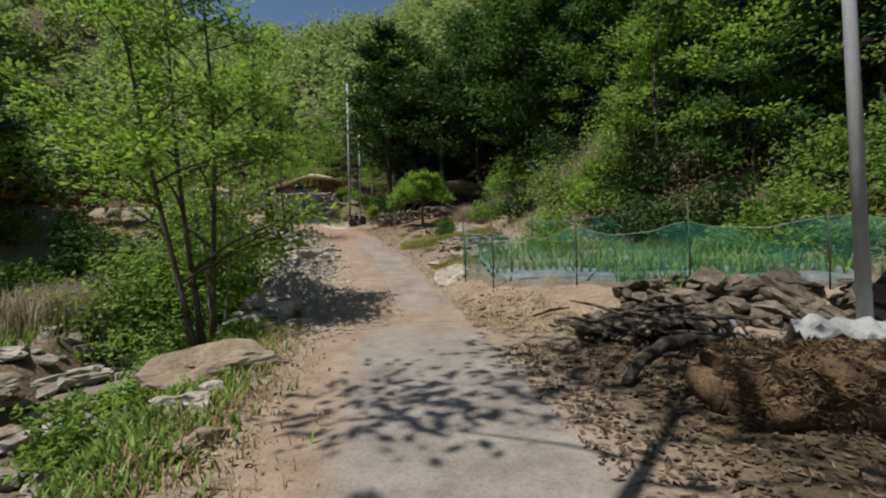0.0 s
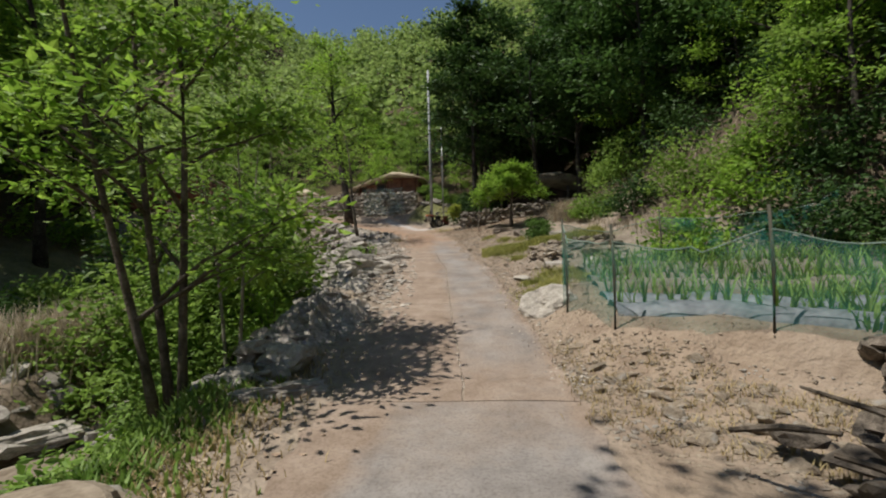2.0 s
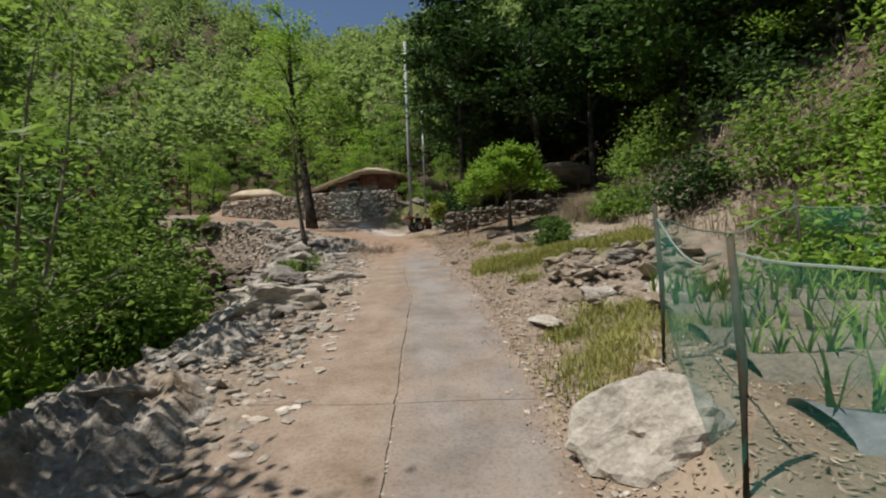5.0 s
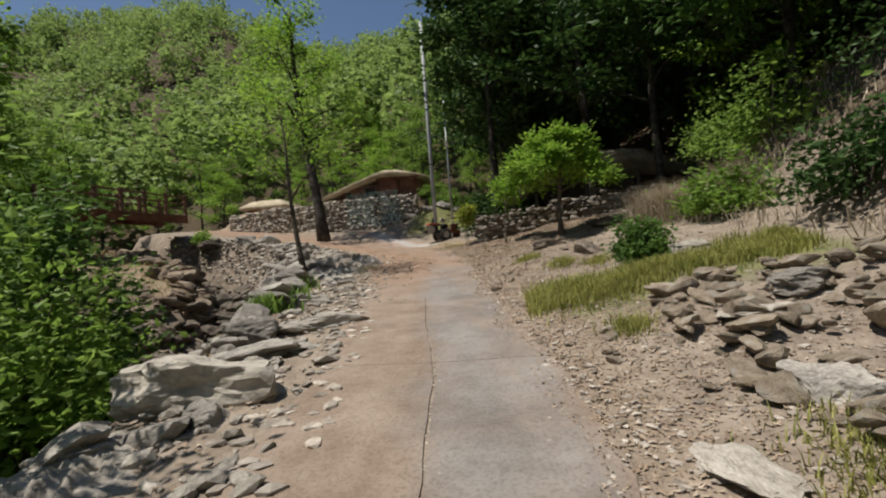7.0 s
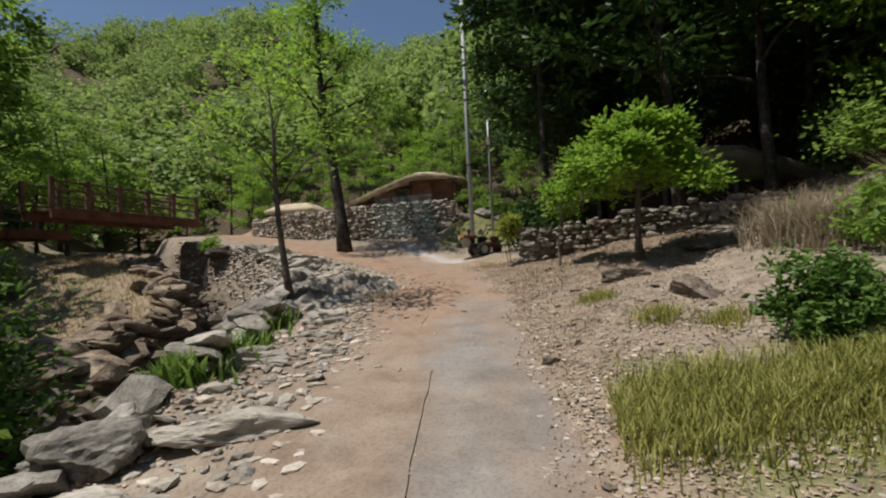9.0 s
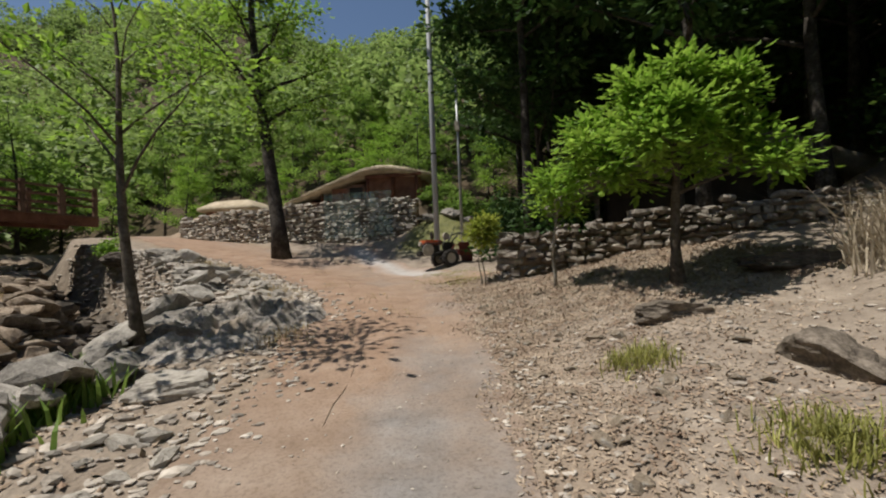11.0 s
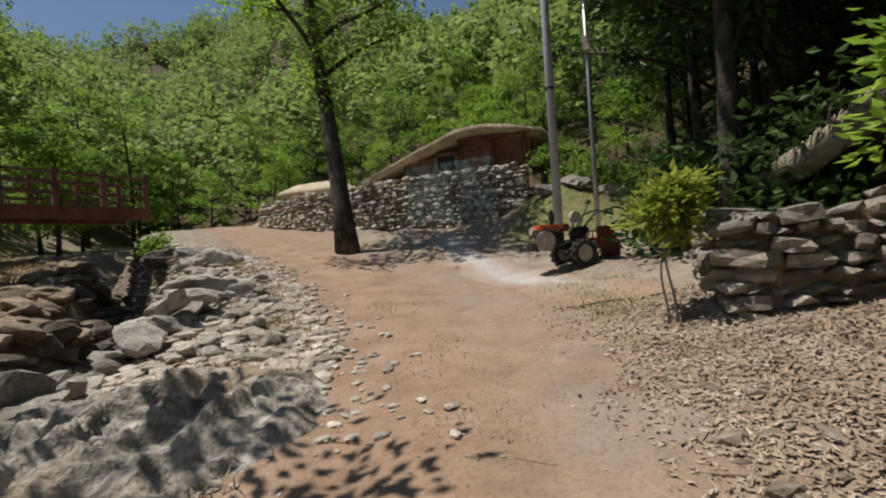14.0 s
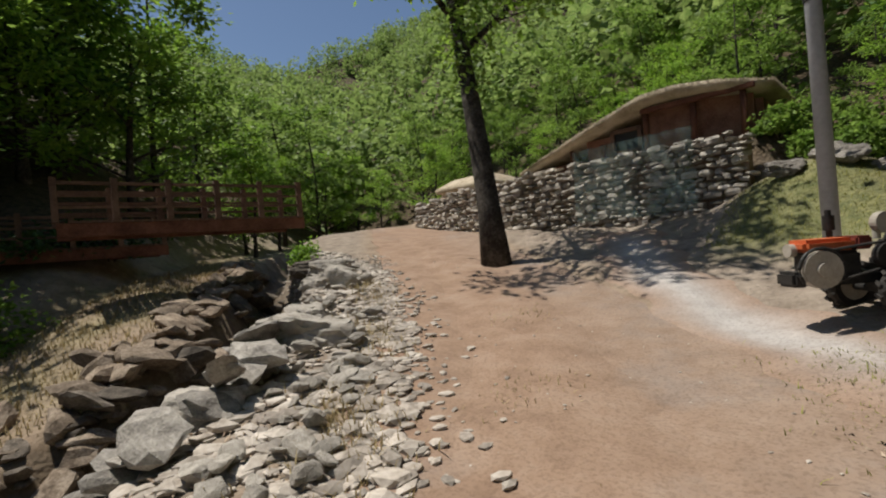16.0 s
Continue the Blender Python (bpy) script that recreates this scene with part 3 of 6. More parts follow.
def slab_mesh(seed):
    """A rough building stone: a block with split faces and broken corners."""
    rng = random.Random(seed)
    bm = bmesh.new()
    bmesh.ops.create_cube(bm, size=1.0)
    bmesh.ops.subdivide_edges(bm, edges=bm.edges, cuts=1, use_grid_fill=True)
    for v in bm.verts:
        k = sum(abs(c) > 0.4 for c in v.co)
        v.co *= (1.02, 1.0, 0.93, 0.84)[k] * rng.uniform(0.9, 1.08)
        v.co += Vector((rng.uniform(-0.05, 0.05), rng.uniform(-0.05, 0.05), rng.uniform(-0.06, 0.06)))
        v.co.z *= 0.75
    bmesh.ops.triangulate(bm, faces=bm.faces)
    me = bpy.data.meshes.new("stone")
    bm.to_mesh(me)
    bm.free()
    return me


BLOCK = [slab_mesh(s) for s in range(60, 70)]


def mesh_with(me, material):
    """The same shape in another material, made once."""
    name = me.name + "_" + material
    if name not in bpy.data.meshes:
        c = me.copy()
        c.name = name
        c.materials.clear()
        c.materials.append(M[material])
    return bpy.data.meshes[name]


def stone(name, me, material, x, y, size, rz=0.0, z=None, tilt=(0, 0), sink=0.25, parent=None, stretch=(1, 1, 1)):
    ob = new(name, mesh_with(me, material))
    ob.parent = parent
    h = size * 0.5 * stretch[2] * (0.6 - sink)
    m = pose(x, y, (gz(x, y) + h) if z is None else z, tilt[0], tilt[1], rz) @ Matrix.Diagonal((size * stretch[0], size * stretch[1], size * stretch[2], 1))
    ob.matrix_world = m
    return ob


def boulder(x, y, size, i=0, material="rock", rz=0.0, label="grey angular boulder half sunk in the ground", stretch=(1, 1, 1), z=None, tilt=(0, 0), sink=0.25):
    ob = stone("boulder", BIG[i % 7], material, x, y, size * 0.72, rz, z, tilt, sink + 0.12, None, stretch)
    return tagged(ob, label, "boulder", "boulders beside the track")


# left shoulder, from the start onwards
boulder(-2.1, 5.95, 1.25, 6, "rocktan", 25, "large flat tan boulder sunk in the dusty shoulder", (1.35, 0.85, 0.6), sink=0.3)
boulder(-1.85, 8.6, 0.9, 2, "rockpale", 30, "pale flat rock among weeds under the young tree", (1.3, 0.8, 0.6))
boulder(-1.95, 5.05, 0.34, 1, "rockpale", 70, "small pale stone on the grassy shoulder")
boulder(-2.0, 4.55, 0.6, 2, "rock", 10, "flat grey stone on the grassy shoulder")
boulder(-1.55, 3.6, 0.4, 3, "rocktan", 40, "small tan stone beside the track", (1.2, 0.9, 0.7))
boulder(-1.4, 2.9, 0.34, 4, "rocktan", 80, "small tan stone beside the track", (1.1, 1, 0.7))
for x, y, s, i, rz, st in ((-5.0, 9.0, 1.7, 5, 15, (1.4, 0.8, 0.7)), (-6.2, 9.6, 1.3, 2, 60, (1.3, 0.8, 0.6)), (-4.1, 9.4, 1.1, 0, 100, (1, 1, 1)), (-5.3, 8.3, 0.75, 3, 30, (1, 1, 0.9)),
                           (-6.4, 8.0, 1.2, 1, 75, (1.2, 0.8, 0.7)), (-4.3, 8.2, 0.8, 4, 0, (1, 1, 1)), (-7.2, 9.4, 1.0, 2, 10, (1, 1, 0.6)), (-5.6, 7.4, 0.9, 5, 40, (1, 0.9, 0.8))):
    boulder(x, y, s, i, "rocktan" if i % 2 else "rock", rz, "weathered slab of rock lying in the stream bed", st, sink=0.1)
boulder(-2.85, 16.2, 1.25, 0, "rockpale", 5, "tan flat-topped boulder on the edge of the bank", (1.25, 0.95, 0.95), sink=0.1)
boulder(-2.45, 15.75, 0.62, 4, "rock", 25, "small grey stone wedged beside the flat-topped boulder", (0.8, 1.1, 0.9))
boulder(-2.75, 17.5, 1.2, 5, "rock", 35, "dark grey flat slab on the edge of the bank", (1.3, 0.9, 0.55), sink=0.1)
boulder(-2.7, 18.7, 0.9, 3, "rockpale", 12, "pale flat slab along the edge of the bank", (1.5, 0.8, 0.5))
boulder(-3.4, 18.2, 1.0, 1, "rock", 60, "grey rock on the edge of the bank", (1.0, 0.8, 0.8))
boulder(-3.7, 20.4, 1.1, 2, "rockpale", 20, "pale slab on the edge of the bank", (1.3, 0.7, 0.6))
boulder(-2.2, 9.6, 0.8, 1, "rockpale", 10, "pale rock at the foot of the young tree")
# outcrop beside the sapling

def outcrop(label, x, y, w, d, h, rz, seed, material="rock"):
    """Bare bedrock breaking the surface: a low hump split by cracks and ledges."""
    bm = bmesh.new()
    bmesh.ops.create_grid(bm, x_segments=110, y_segments=110, size=0.5)
    m = pose(x, y, 0, 0, 0, rz)
    for v in bm.verts:
        r = math.hypot(v.co.x, v.co.y) * 2
        p = Vector((v.co.x * w, v.co.y * d, seed))
        e = max(0.0, 1 - r ** 2.2)
        ridge = 1 - abs(noise.noise(Vector((p.x * 2.4 + 0.5 * p.y, p.y * 0.9, seed)))) * 1.6
        crack = min(1, abs(noise.noise(Vector((p.x * 2.6 + 7, p.y * 2.2, seed * 2)))) * 6)
        q = m @ Vector((p.x, p.y, 0))
        up = h * e * (0.45 + 0.6 * ridge * ridge) * (0.72 + 0.28 * crack) + 0.11 * e * noise.ridged_multi_fractal(Vector((p.x * 7.5 + 3.0 * p.y, p.y * 4.5, seed)), 0.75, 2.2, 6, 1.0, 2.0) * 0.6
        v.co = Vector((q.x, q.y, gz(q.x, q.y) - 0.05 * (1 - e) - 0.03 + up))
    bmesh.ops.translate(bm, verts=bm.verts, vec=(-x, -y, -gz(x, y)))
    ob = obj("rock_outcrop", bm, material, smooth=True)
    ob.matrix_world = pose(x, y, gz(x, y))
    return tagged(ob, label, "rock")


outcrop("broad grey bedrock outcrop beside the track", -4.5, 24.9, 2.1, 3.6, 0.36, -25, 3, "rockgrey")
outcrop("flat grey bedrock on the bank under young trees", -2.45, 11.6, 1.7, 3.6, 0.4, 0, 5, "rockgrey")
outcrop("flat pale bedrock along the bank", -2.9, 14.4, 1.5, 2.6, 0.14, 5, 6, "rockpale")
boulder(-5.0, 24.0, 1.0, 3, "rockdark", 10, "dark rounded rock at the foot of the sapling", (1.2, 0.8, 0.7))
boulder(-3.7, 22.8, 0.9, 4, "rockpale", 30, "tan rock at the track's edge", (1.3, 0.8, 0.7))
boulder(-6.6, 27.0, 1.0, 1, "rockpale", 45, "big pale boulder on the bank", (1.1, 0.9, 0.9))
for bx, by, bs, bi, brz, bst in ((-7.3, 28.3, 1.25, 0, 20, (1.2, 0.9, 0.8)), (-8.2, 28.9, 0.9, 4, 70, (1, 1, 0.9)), (-6.4, 26.1, 1.1, 2, 35, (1.3, 0.8, 0.7)), (-5.9, 25.6, 0.8, 5, 100, (1.2, 0.9, 0.8)), (-9.4, 30.1, 1.0, 3, 10, (1.1, 0.9, 0.9)), (-10.6, 30.9, 0.9, 1, 55, (1.2, 0.9, 0.8))):
    boulder(bx, by, bs, bi, "rockpale", brz, "pale boulder on the edge of the stream bank", bst)
boulder(-7.1, 26.4, 1.2, 3, "rockpale", 0, "pale boulder in the stream bed", (1, 1, 0.9))
for bx, by, bs, bi in ((-3.5, 36.1, 0.8, 1), (-2.75, 36.3, 0.95, 3), (-1.9, 36.1, 0.85, 0), (-1.1, 35.7, 0.9, 4)):
    boulder(bx, by, bs, bi, "rock", bi * 40, "grey boulder in the bank below the hut", (1.1, 0.9, 0.8))
boulder(-12.6, 31.7, 1.3, 4, "rockdark", 0, "dark boulder at the head of the bank", (1.2, 1, 0.8))
boulder(-13.8, 32.2, 1.0, 2, "rock", 50, "grey boulder at the bridge end")
# right side
boulder(1.6, 11.85, 0.98, 6, "rockpale", 20, "pale round boulder at the corner of the net fence", (1.1, 0.95, 1.0), sink=0.35)
boulder(1.3, 14.9, 0.7, 5, "rockpale", 100, "flat pale slab beside the track", (1.3, 0.7, 0.4))
boulder(2.6, 16.9, 0.85, 5, "rockpale", 10, "flat pale slab among the stones", (1.3, 0.8, 0.5))
boulder(3.3, 17.6, 1.0, 0, "rock", 40, "grey rock among the stones", (1.2, 0.9, 0.6))
boulder(3.2, 15.6, 0.95, 3, "rockpale", 70, "pale boulder among the stones", (1.1, 0.9, 0.7))
boulder(2.2, 15.5, 0.7, 4, "rock", 15, "broken stone on the gravel")
boulder(1.9, 22.3, 0.8, 3, "rockdark", 110, "dark tilted slab on the leaf litter", (1.0, 0.75, 0.8), tilt=(25, 0))
boulder(1.25, 23.9, 0.75, 0, "rockdark", 10, "dark hollow rock on the leaf litter", (1.1, 0.8, 0.7))
boulder(2.5, 21.0, 0.8, 5, "rockpale", 10, "pale flat stone on the leaf litter", (1.3, 0.8, 0.5))
boulder(2.9, 20.0, 1.2, 4, "rockpale", 10, "pale rock beside the round bush", (1.4, 0.8, 0.6))
boulder(3.1, 25.0, 1.1, 2, "rockdark", 0, "dark rock on the leaf litter", (1.3, 0.8, 0.6))


def pile(name, label, category, place, count, sizes, material, meshes, seed, piece="stone", sink=0.3):
    """Loose stones as pieces of one heap; place(rng) gives x, y and how high above the ground."""
    rng = random.Random(seed)
    p0 = place(rng)
    e = tagged(empty(name, p0[0], p0[1], gz(p0[0], p0[1])), label, category)
    inv = e.matrix_world.inverted()
    for _ in range(count):
        x, y, up = place(rng)
        s = rng.uniform(*sizes) * rng.uniform(0.6, 1.1)
        me = mesh_with(rng.choice(meshes), material)
        ob = new(piece, me)
        ob.parent = e
        ob.matrix_basis = inv @ (pose(x, y, gz(x, y) + up + s * 0.3 * (0.6 - sink), rng.uniform(-25, 25), rng.uniform(-25, 25), rng.uniform(0, 360)) @ Matrix.Diagonal((s * rng.uniform(0.9, 1.4), s, s * rng.uniform(0.6, 1.0), 1)))
    return e


def along_bank(y0, y1, u0, u1, up=0.0):
    def place(rng):
        y = rng.uniform(y0, y1)
        return bank_x(y) - rng.uniform(u0, u1), y, rng.uniform(0, up)
    return place


pile("rubble_bank", "grey rubble bank sloping down to the stream", "rubble", along_bank(20, 28, -0.1, 2.0, 0.3), 290, (0.28, 0.75), "rock", MID, 3)
pile("rubble_bank", "pale loose rubble along the edge of the track", "rubble", along_bank(26.2, 32, -1.6, 1.6, 0.1), 295, (0.1, 0.27), "rockpale", MID, 4)
pile("eroded_bank", "brown rocks in the eroded far bank of the stream", "rocks", along_bank(21, 34, 3.2, 5.6, 0.05), 220, (0.25, 0.8), "rockbrown", MID, 14)
pile("stream_bed_stones", "dark stones in the stream bed", "stones", along_bank(18, 33, 1.2, 4.3), 260, (0.25, 0.8), "rockdark", MID, 5)
pile("stream_bed_stones", "grey stones in the stream bed", "stones", along_bank(3, 12, 1.3, 4.4), 200, (0.15, 0.6), "rock", MID, 6)
pile("bank_stones", "grey stones along the bank", "stones", along_bank(8.5, 22, -0.5, 1.5, 0.1), 230, (0.12, 0.55), "rock", MID, 7)
pile("stone_heap", "pale broken slabs heaped beside the field", "stones", lambda r: (r.uniform(1.7, 4.2), r.uniform(14.6, 18.2), r.uniform(0, 0.12)), 150, (0.1, 0.38), "rocktan", MID, 8)
pile("shoulder_stones", "small pale stones along the edge of the track", "stones", along_bank(13, 22, -1.6, -0.2), 180, (0.05, 0.25), "rockpale", SMALL, 9)


def rubble_wall_place(rng):
    x = rng.uniform(4.3, 9.8)
    y = 10.7 - 0.75 * (x - 1.7) - rng.uniform(-0.05, 0.9)
    return x, y, rng.uniform(0, 0.1)


pile("rubble_wall", "dark rubble retaining wall under the vegetable field", "rubble wall", rubble_wall_place, 260, (0.22, 0.6), "rockdark", MID, 10)
pile("gravel_stones", "scattered stones on the gravel and leaf litter", "stones", lambda r: (lambda y: (road_x(y) + road_w(y) + abs(r.gauss(0.3, 1.6)), y, 0))(r.uniform(12, 27)), 280, (0.04, 0.16), "rocktan", SMALL, 11)



def chips(label, n, place, size, material, seed, lift=0.0):
    """Loose stone chips, joined: too many and too small to be told apart."""
    rng = np.random.default_rng(seed)
    base = [(np.array([v.co[:] for v in me.vertices]), np.array([q.vertices[:] for q in me.polygons])) for me in SMALL]
    x, y = place(rng, n)
    z = ground(x, y)
    vs, fs, k = [], [], 0
    for i in range(len(x)):
        v, f = base[i % len(base)]
        s = size * rng.uniform(0.4, 1.5)
        c, sn = math.cos(i * 1.7), math.sin(i * 1.7)
        q = v * s * np.array([1.2, 0.9, 0.7])
        vs.append(np.stack([q[:, 0] * c - q[:, 1] * sn + x[i], q[:, 0] * sn + q[:, 1] * c + y[i], q[:, 2] + z[i] + s * 0.08 + lift], 1))
        fs.append(f + k)
        k += len(v)
    ob = put("stone_chips", from_arrays("stone_chips", np.concatenate(vs), np.concatenate(fs)), material)
    return tagged(ob, label, "gravel", kind="stuff")


def bank_band(y0, y1, u0, u1):
    def place(rng, n):
        y = rng.uniform(y0, y1, n)
        return bank_x(y) - rng.uniform(u0, u1, n), y
    return place


def right_band(y0, y1, v0, v1):
    def place(rng, n):
        y = rng.uniform(y0, y1, n)
        return road_x(y) + road_w(y) + v0 + (v1 - v0) * rng.uniform(0, 1, n) ** 1.5, y
    return place


chips("pale stone chips on the rubble slope", 2600, bank_band(25.8, 33, -2.3, 1.2), 0.14, "rockchip", 21)
chips("pale stone chips along the shoulder", 900, bank_band(11, 25, -1.9, 0.4), 0.10, "rockchip", 22)
chips("small stones on the gravel shoulder", 1500, right_band(12.5, 25, -0.15, 3.5), 0.05, "rockchip", 23)
chips("crumbled concrete along the middle joint", 240, lambda rng, n: (lambda y: (road_x(y) + rng.normal(0.02, 0.045, n), y))(rng.uniform(8.6, 19.5, n)), 0.035, "rockchip", 24)

chips("small stones along the ragged edge of the track", 1000, lambda rng, n: (lambda y: (road_x(y) - road_w(y) + rng.normal(-0.15, 0.3, n), y))(rng.uniform(20, 33, n)), 0.05, "rockchip", 25, 0.01)
chips("loose stones thinning out across the track", 1300, lambda rng, n: (lambda y: (bank_x(y) + 1.3 + np.abs(rng.normal(0, 0.75, n)), y))(rng.uniform(25.5, 32.5, n)), 0.075, "rockchip", 28, 0.012)
chips("small stones strewn over the earth track", 500, lambda rng, n: (lambda y: (road_x(y) + road_w(y) * rng.uniform(-0.95, 1.15, n), y))(rng.uniform(21, 33, n)), 0.022, "rockchip", 26, 0.012)
chips("small stones along the edge of the track", 900, lambda rng, n: (lambda y: (road_x(y) + road_w(y) + rng.normal(0.1, 0.22, n), y))(rng.uniform(8.5, 28, n)), 0.035, "rockchip", 27, 0.012)

pile("soil_clods", "tan clods and half-buried stones on the sandy soil below the fence", "stones", lambda r: (lambda x: (x, 10.3 - 0.75 * (x - 1.7) - r.uniform(0.2, 2.6), 0))(r.uniform(1.5, 4.6)), 170, (0.06, 0.22), "rocktan", MID, 15, sink=0.5)
chips("crumbled tan soil below the net fence", 2600, lambda rng, n: (lambda x: (x, 10.2 - 0.75 * (x - 1.7) - rng.uniform(-0.1, 3.0, n)))(rng.uniform(1.35, 5.2, n)), 0.04, "rocktan", 29)

# ---- dry stone walls ----


def drystone(name, label, pts, base, top, material, stone_h=0.15, seed=1, cap=300, thick=0.45, packed="wallisl"):
    """A dry stone wall along pts (x, y): a dark core, the stones of its face as pieces, the rest joined."""
    rng = random.Random(seed)
    w = tagged(empty(name, pts[0][0], pts[0][1], base(*pts[0])), label, "stone wall", kind="structure")
    inv = w.matrix_world.inverted()
    bm = bmesh.new()
    pieces, total = [], 0
    for (ax, ay), (bx, by) in zip(pts, pts[1:]):
        d = Vector((bx - ax, by - ay, 0))
        ln = d.length
        d.normalize()
        nrm = Vector((d.y, -d.x, 0))
        za, zb = min(base(ax, ay), base(bx, by)) - 0.2, (top(ax, ay) + top(bx, by)) / 2 - 0.1
        mid = Vector(((ax + bx) / 2, (ay + by) / 2, (za + zb) / 2)) - nrm * 0.14
        box(bm, (0, 0, 0), (ln + 0.1, thick - 0.12, zb - za), inv @ Matrix.Translation(mid) @ Matrix.Rotation(math.atan2(d.y, d.x), 4, "Z"))
        z = za + 0.1
        while z < zb + 0.1:
            h = stone_h * rng.uniform(0.75, 1.35)
            s = rng.uniform(-0.2, 0)
            while s < ln:
                wd = h * rng.uniform(1.2, 2.8)
                t = min(max((s + wd / 2) / ln, 0), 1)
                if z < top(ax + (bx - ax) * t, ay + (by - ay) * t) + rng.uniform(-0.12, 0.06):
                    p = Vector((ax, ay, 0)) + d * (s + wd / 2) + nrm * rng.uniform(-0.03, 0.06)
                    pieces.append((pose(p.x, p.y, z + h / 2, rng.uniform(-10, 10), rng.uniform(-13, 13), math.degrees(math.atan2(d.y, d.x)) + rng.uniform(-12, 12)) @ Matrix.Diagonal((wd * 0.95, thick * rng.uniform(0.75, 1.0), h * 1.3, 1)), rng.choice(BLOCK + SMALL)))
                s += wd
            z += h
    part("core", bm, "soil", w, "dark earth packed between the stones")
    rng.shuffle(pieces)
    for m, me in pieces[:cap]:
        ob = new("stone", mesh_with(me, material))
        ob.parent = w
        ob.matrix_basis = inv @ m
    if len(pieces) > cap:
        vs, fs, k = [], [], 0
        for m, me in pieces[cap:]:
            a = np.array([v.co[:] for v in me.vertices])
            mm = np.array(inv @ m)
            vs.append(a @ mm[:3, :3].T + mm[:3, 3])
            fs.append(np.array([q.vertices[:] for q in me.polygons]) + k)
            k += len(a)
        ob = put("packed_stones", from_arrays("packed_stones", np.concatenate(vs), np.concatenate(fs)), packed, w)
        ob["kind"] = "stuff"
    return w


drystone("wall_terrace", "long dry stone retaining wall of grey and greenish stones", [(-16.6, 40.3), (-15.8, 38.7), (-14, 38.0), (-12, 37.6), (-10, 37.25), (-8, 37.05), (-6, 36.85), (-4.2, 36.75)],
         lambda x, y: gz(x, y - 0.5), lambda x, y: np.interp(x, [-16, -10, -5, -4], [5.45, 5.6, 5.62, 5.5]), "wallstone", 0.125, 2)
drystone("wall_yard", "dark dry stone wall with flat pale stones", [(-0.45, 29.6), (-0.5, 27.8), (1.2, 27.9), (3.2, 27.9), (5.2, 27.7), (7, 27.4)], lambda x, y: gz(x, y - 0.5), lambda x, y: np.interp(x, [-0.5, 1.2, 2.6, 4.5], [3.45, 3.5, 3.75, 3.9]), "yardstone", 0.125, 3, packed="yardisl")

# ---- leaves, trees, shrubs ----


def leaf_arrays(centres, size, rng, up=0.5, slim=0.55, dip=0.5):
    """Folded leaf blades (four corners, two triangles) at the given places."""
    n = len(centres)
    a = rng.normal(size=(n, 3))
    a[:, 2] *= dip
    a /= np.linalg.norm(a, axis=1)[:, None]
    nr = rng.normal(size=(n, 3)) * (1 - up)
    nr[:, 2] += up * 1.5
    b = np.cross(nr, a)
    b /= np.linalg.norm(b, axis=1)[:, None] + 1e-9
    c = np.cross(a, b)
    s = size * rng.uniform(0.6, 1.3, (n, 1))
    p0, p1 = centres - a * s * 0.5, centres + a * s * 0.5
    l = centres + b * s * slim * 0.5 - c * s * 0.12
    r = centres - b * s * slim * 0.5 - c * s * 0.12
    v = np.stack([p0, l, p1, r], 1).reshape(-1, 3)
    k = np.arange(n)[:, None] * 4
    f = np.concatenate([k + np.array([[0, 1, 2]]), k + np.array([[0, 2, 3]])], 0)
    return v, f


def leaf_mesh(name, centres, size, seed, up=0.5, slim=0.55, dip=0.5):
    return from_arrays(name, *leaf_arrays(np.asarray(centres), size, np.random.default_rng(seed), up, slim, dip))


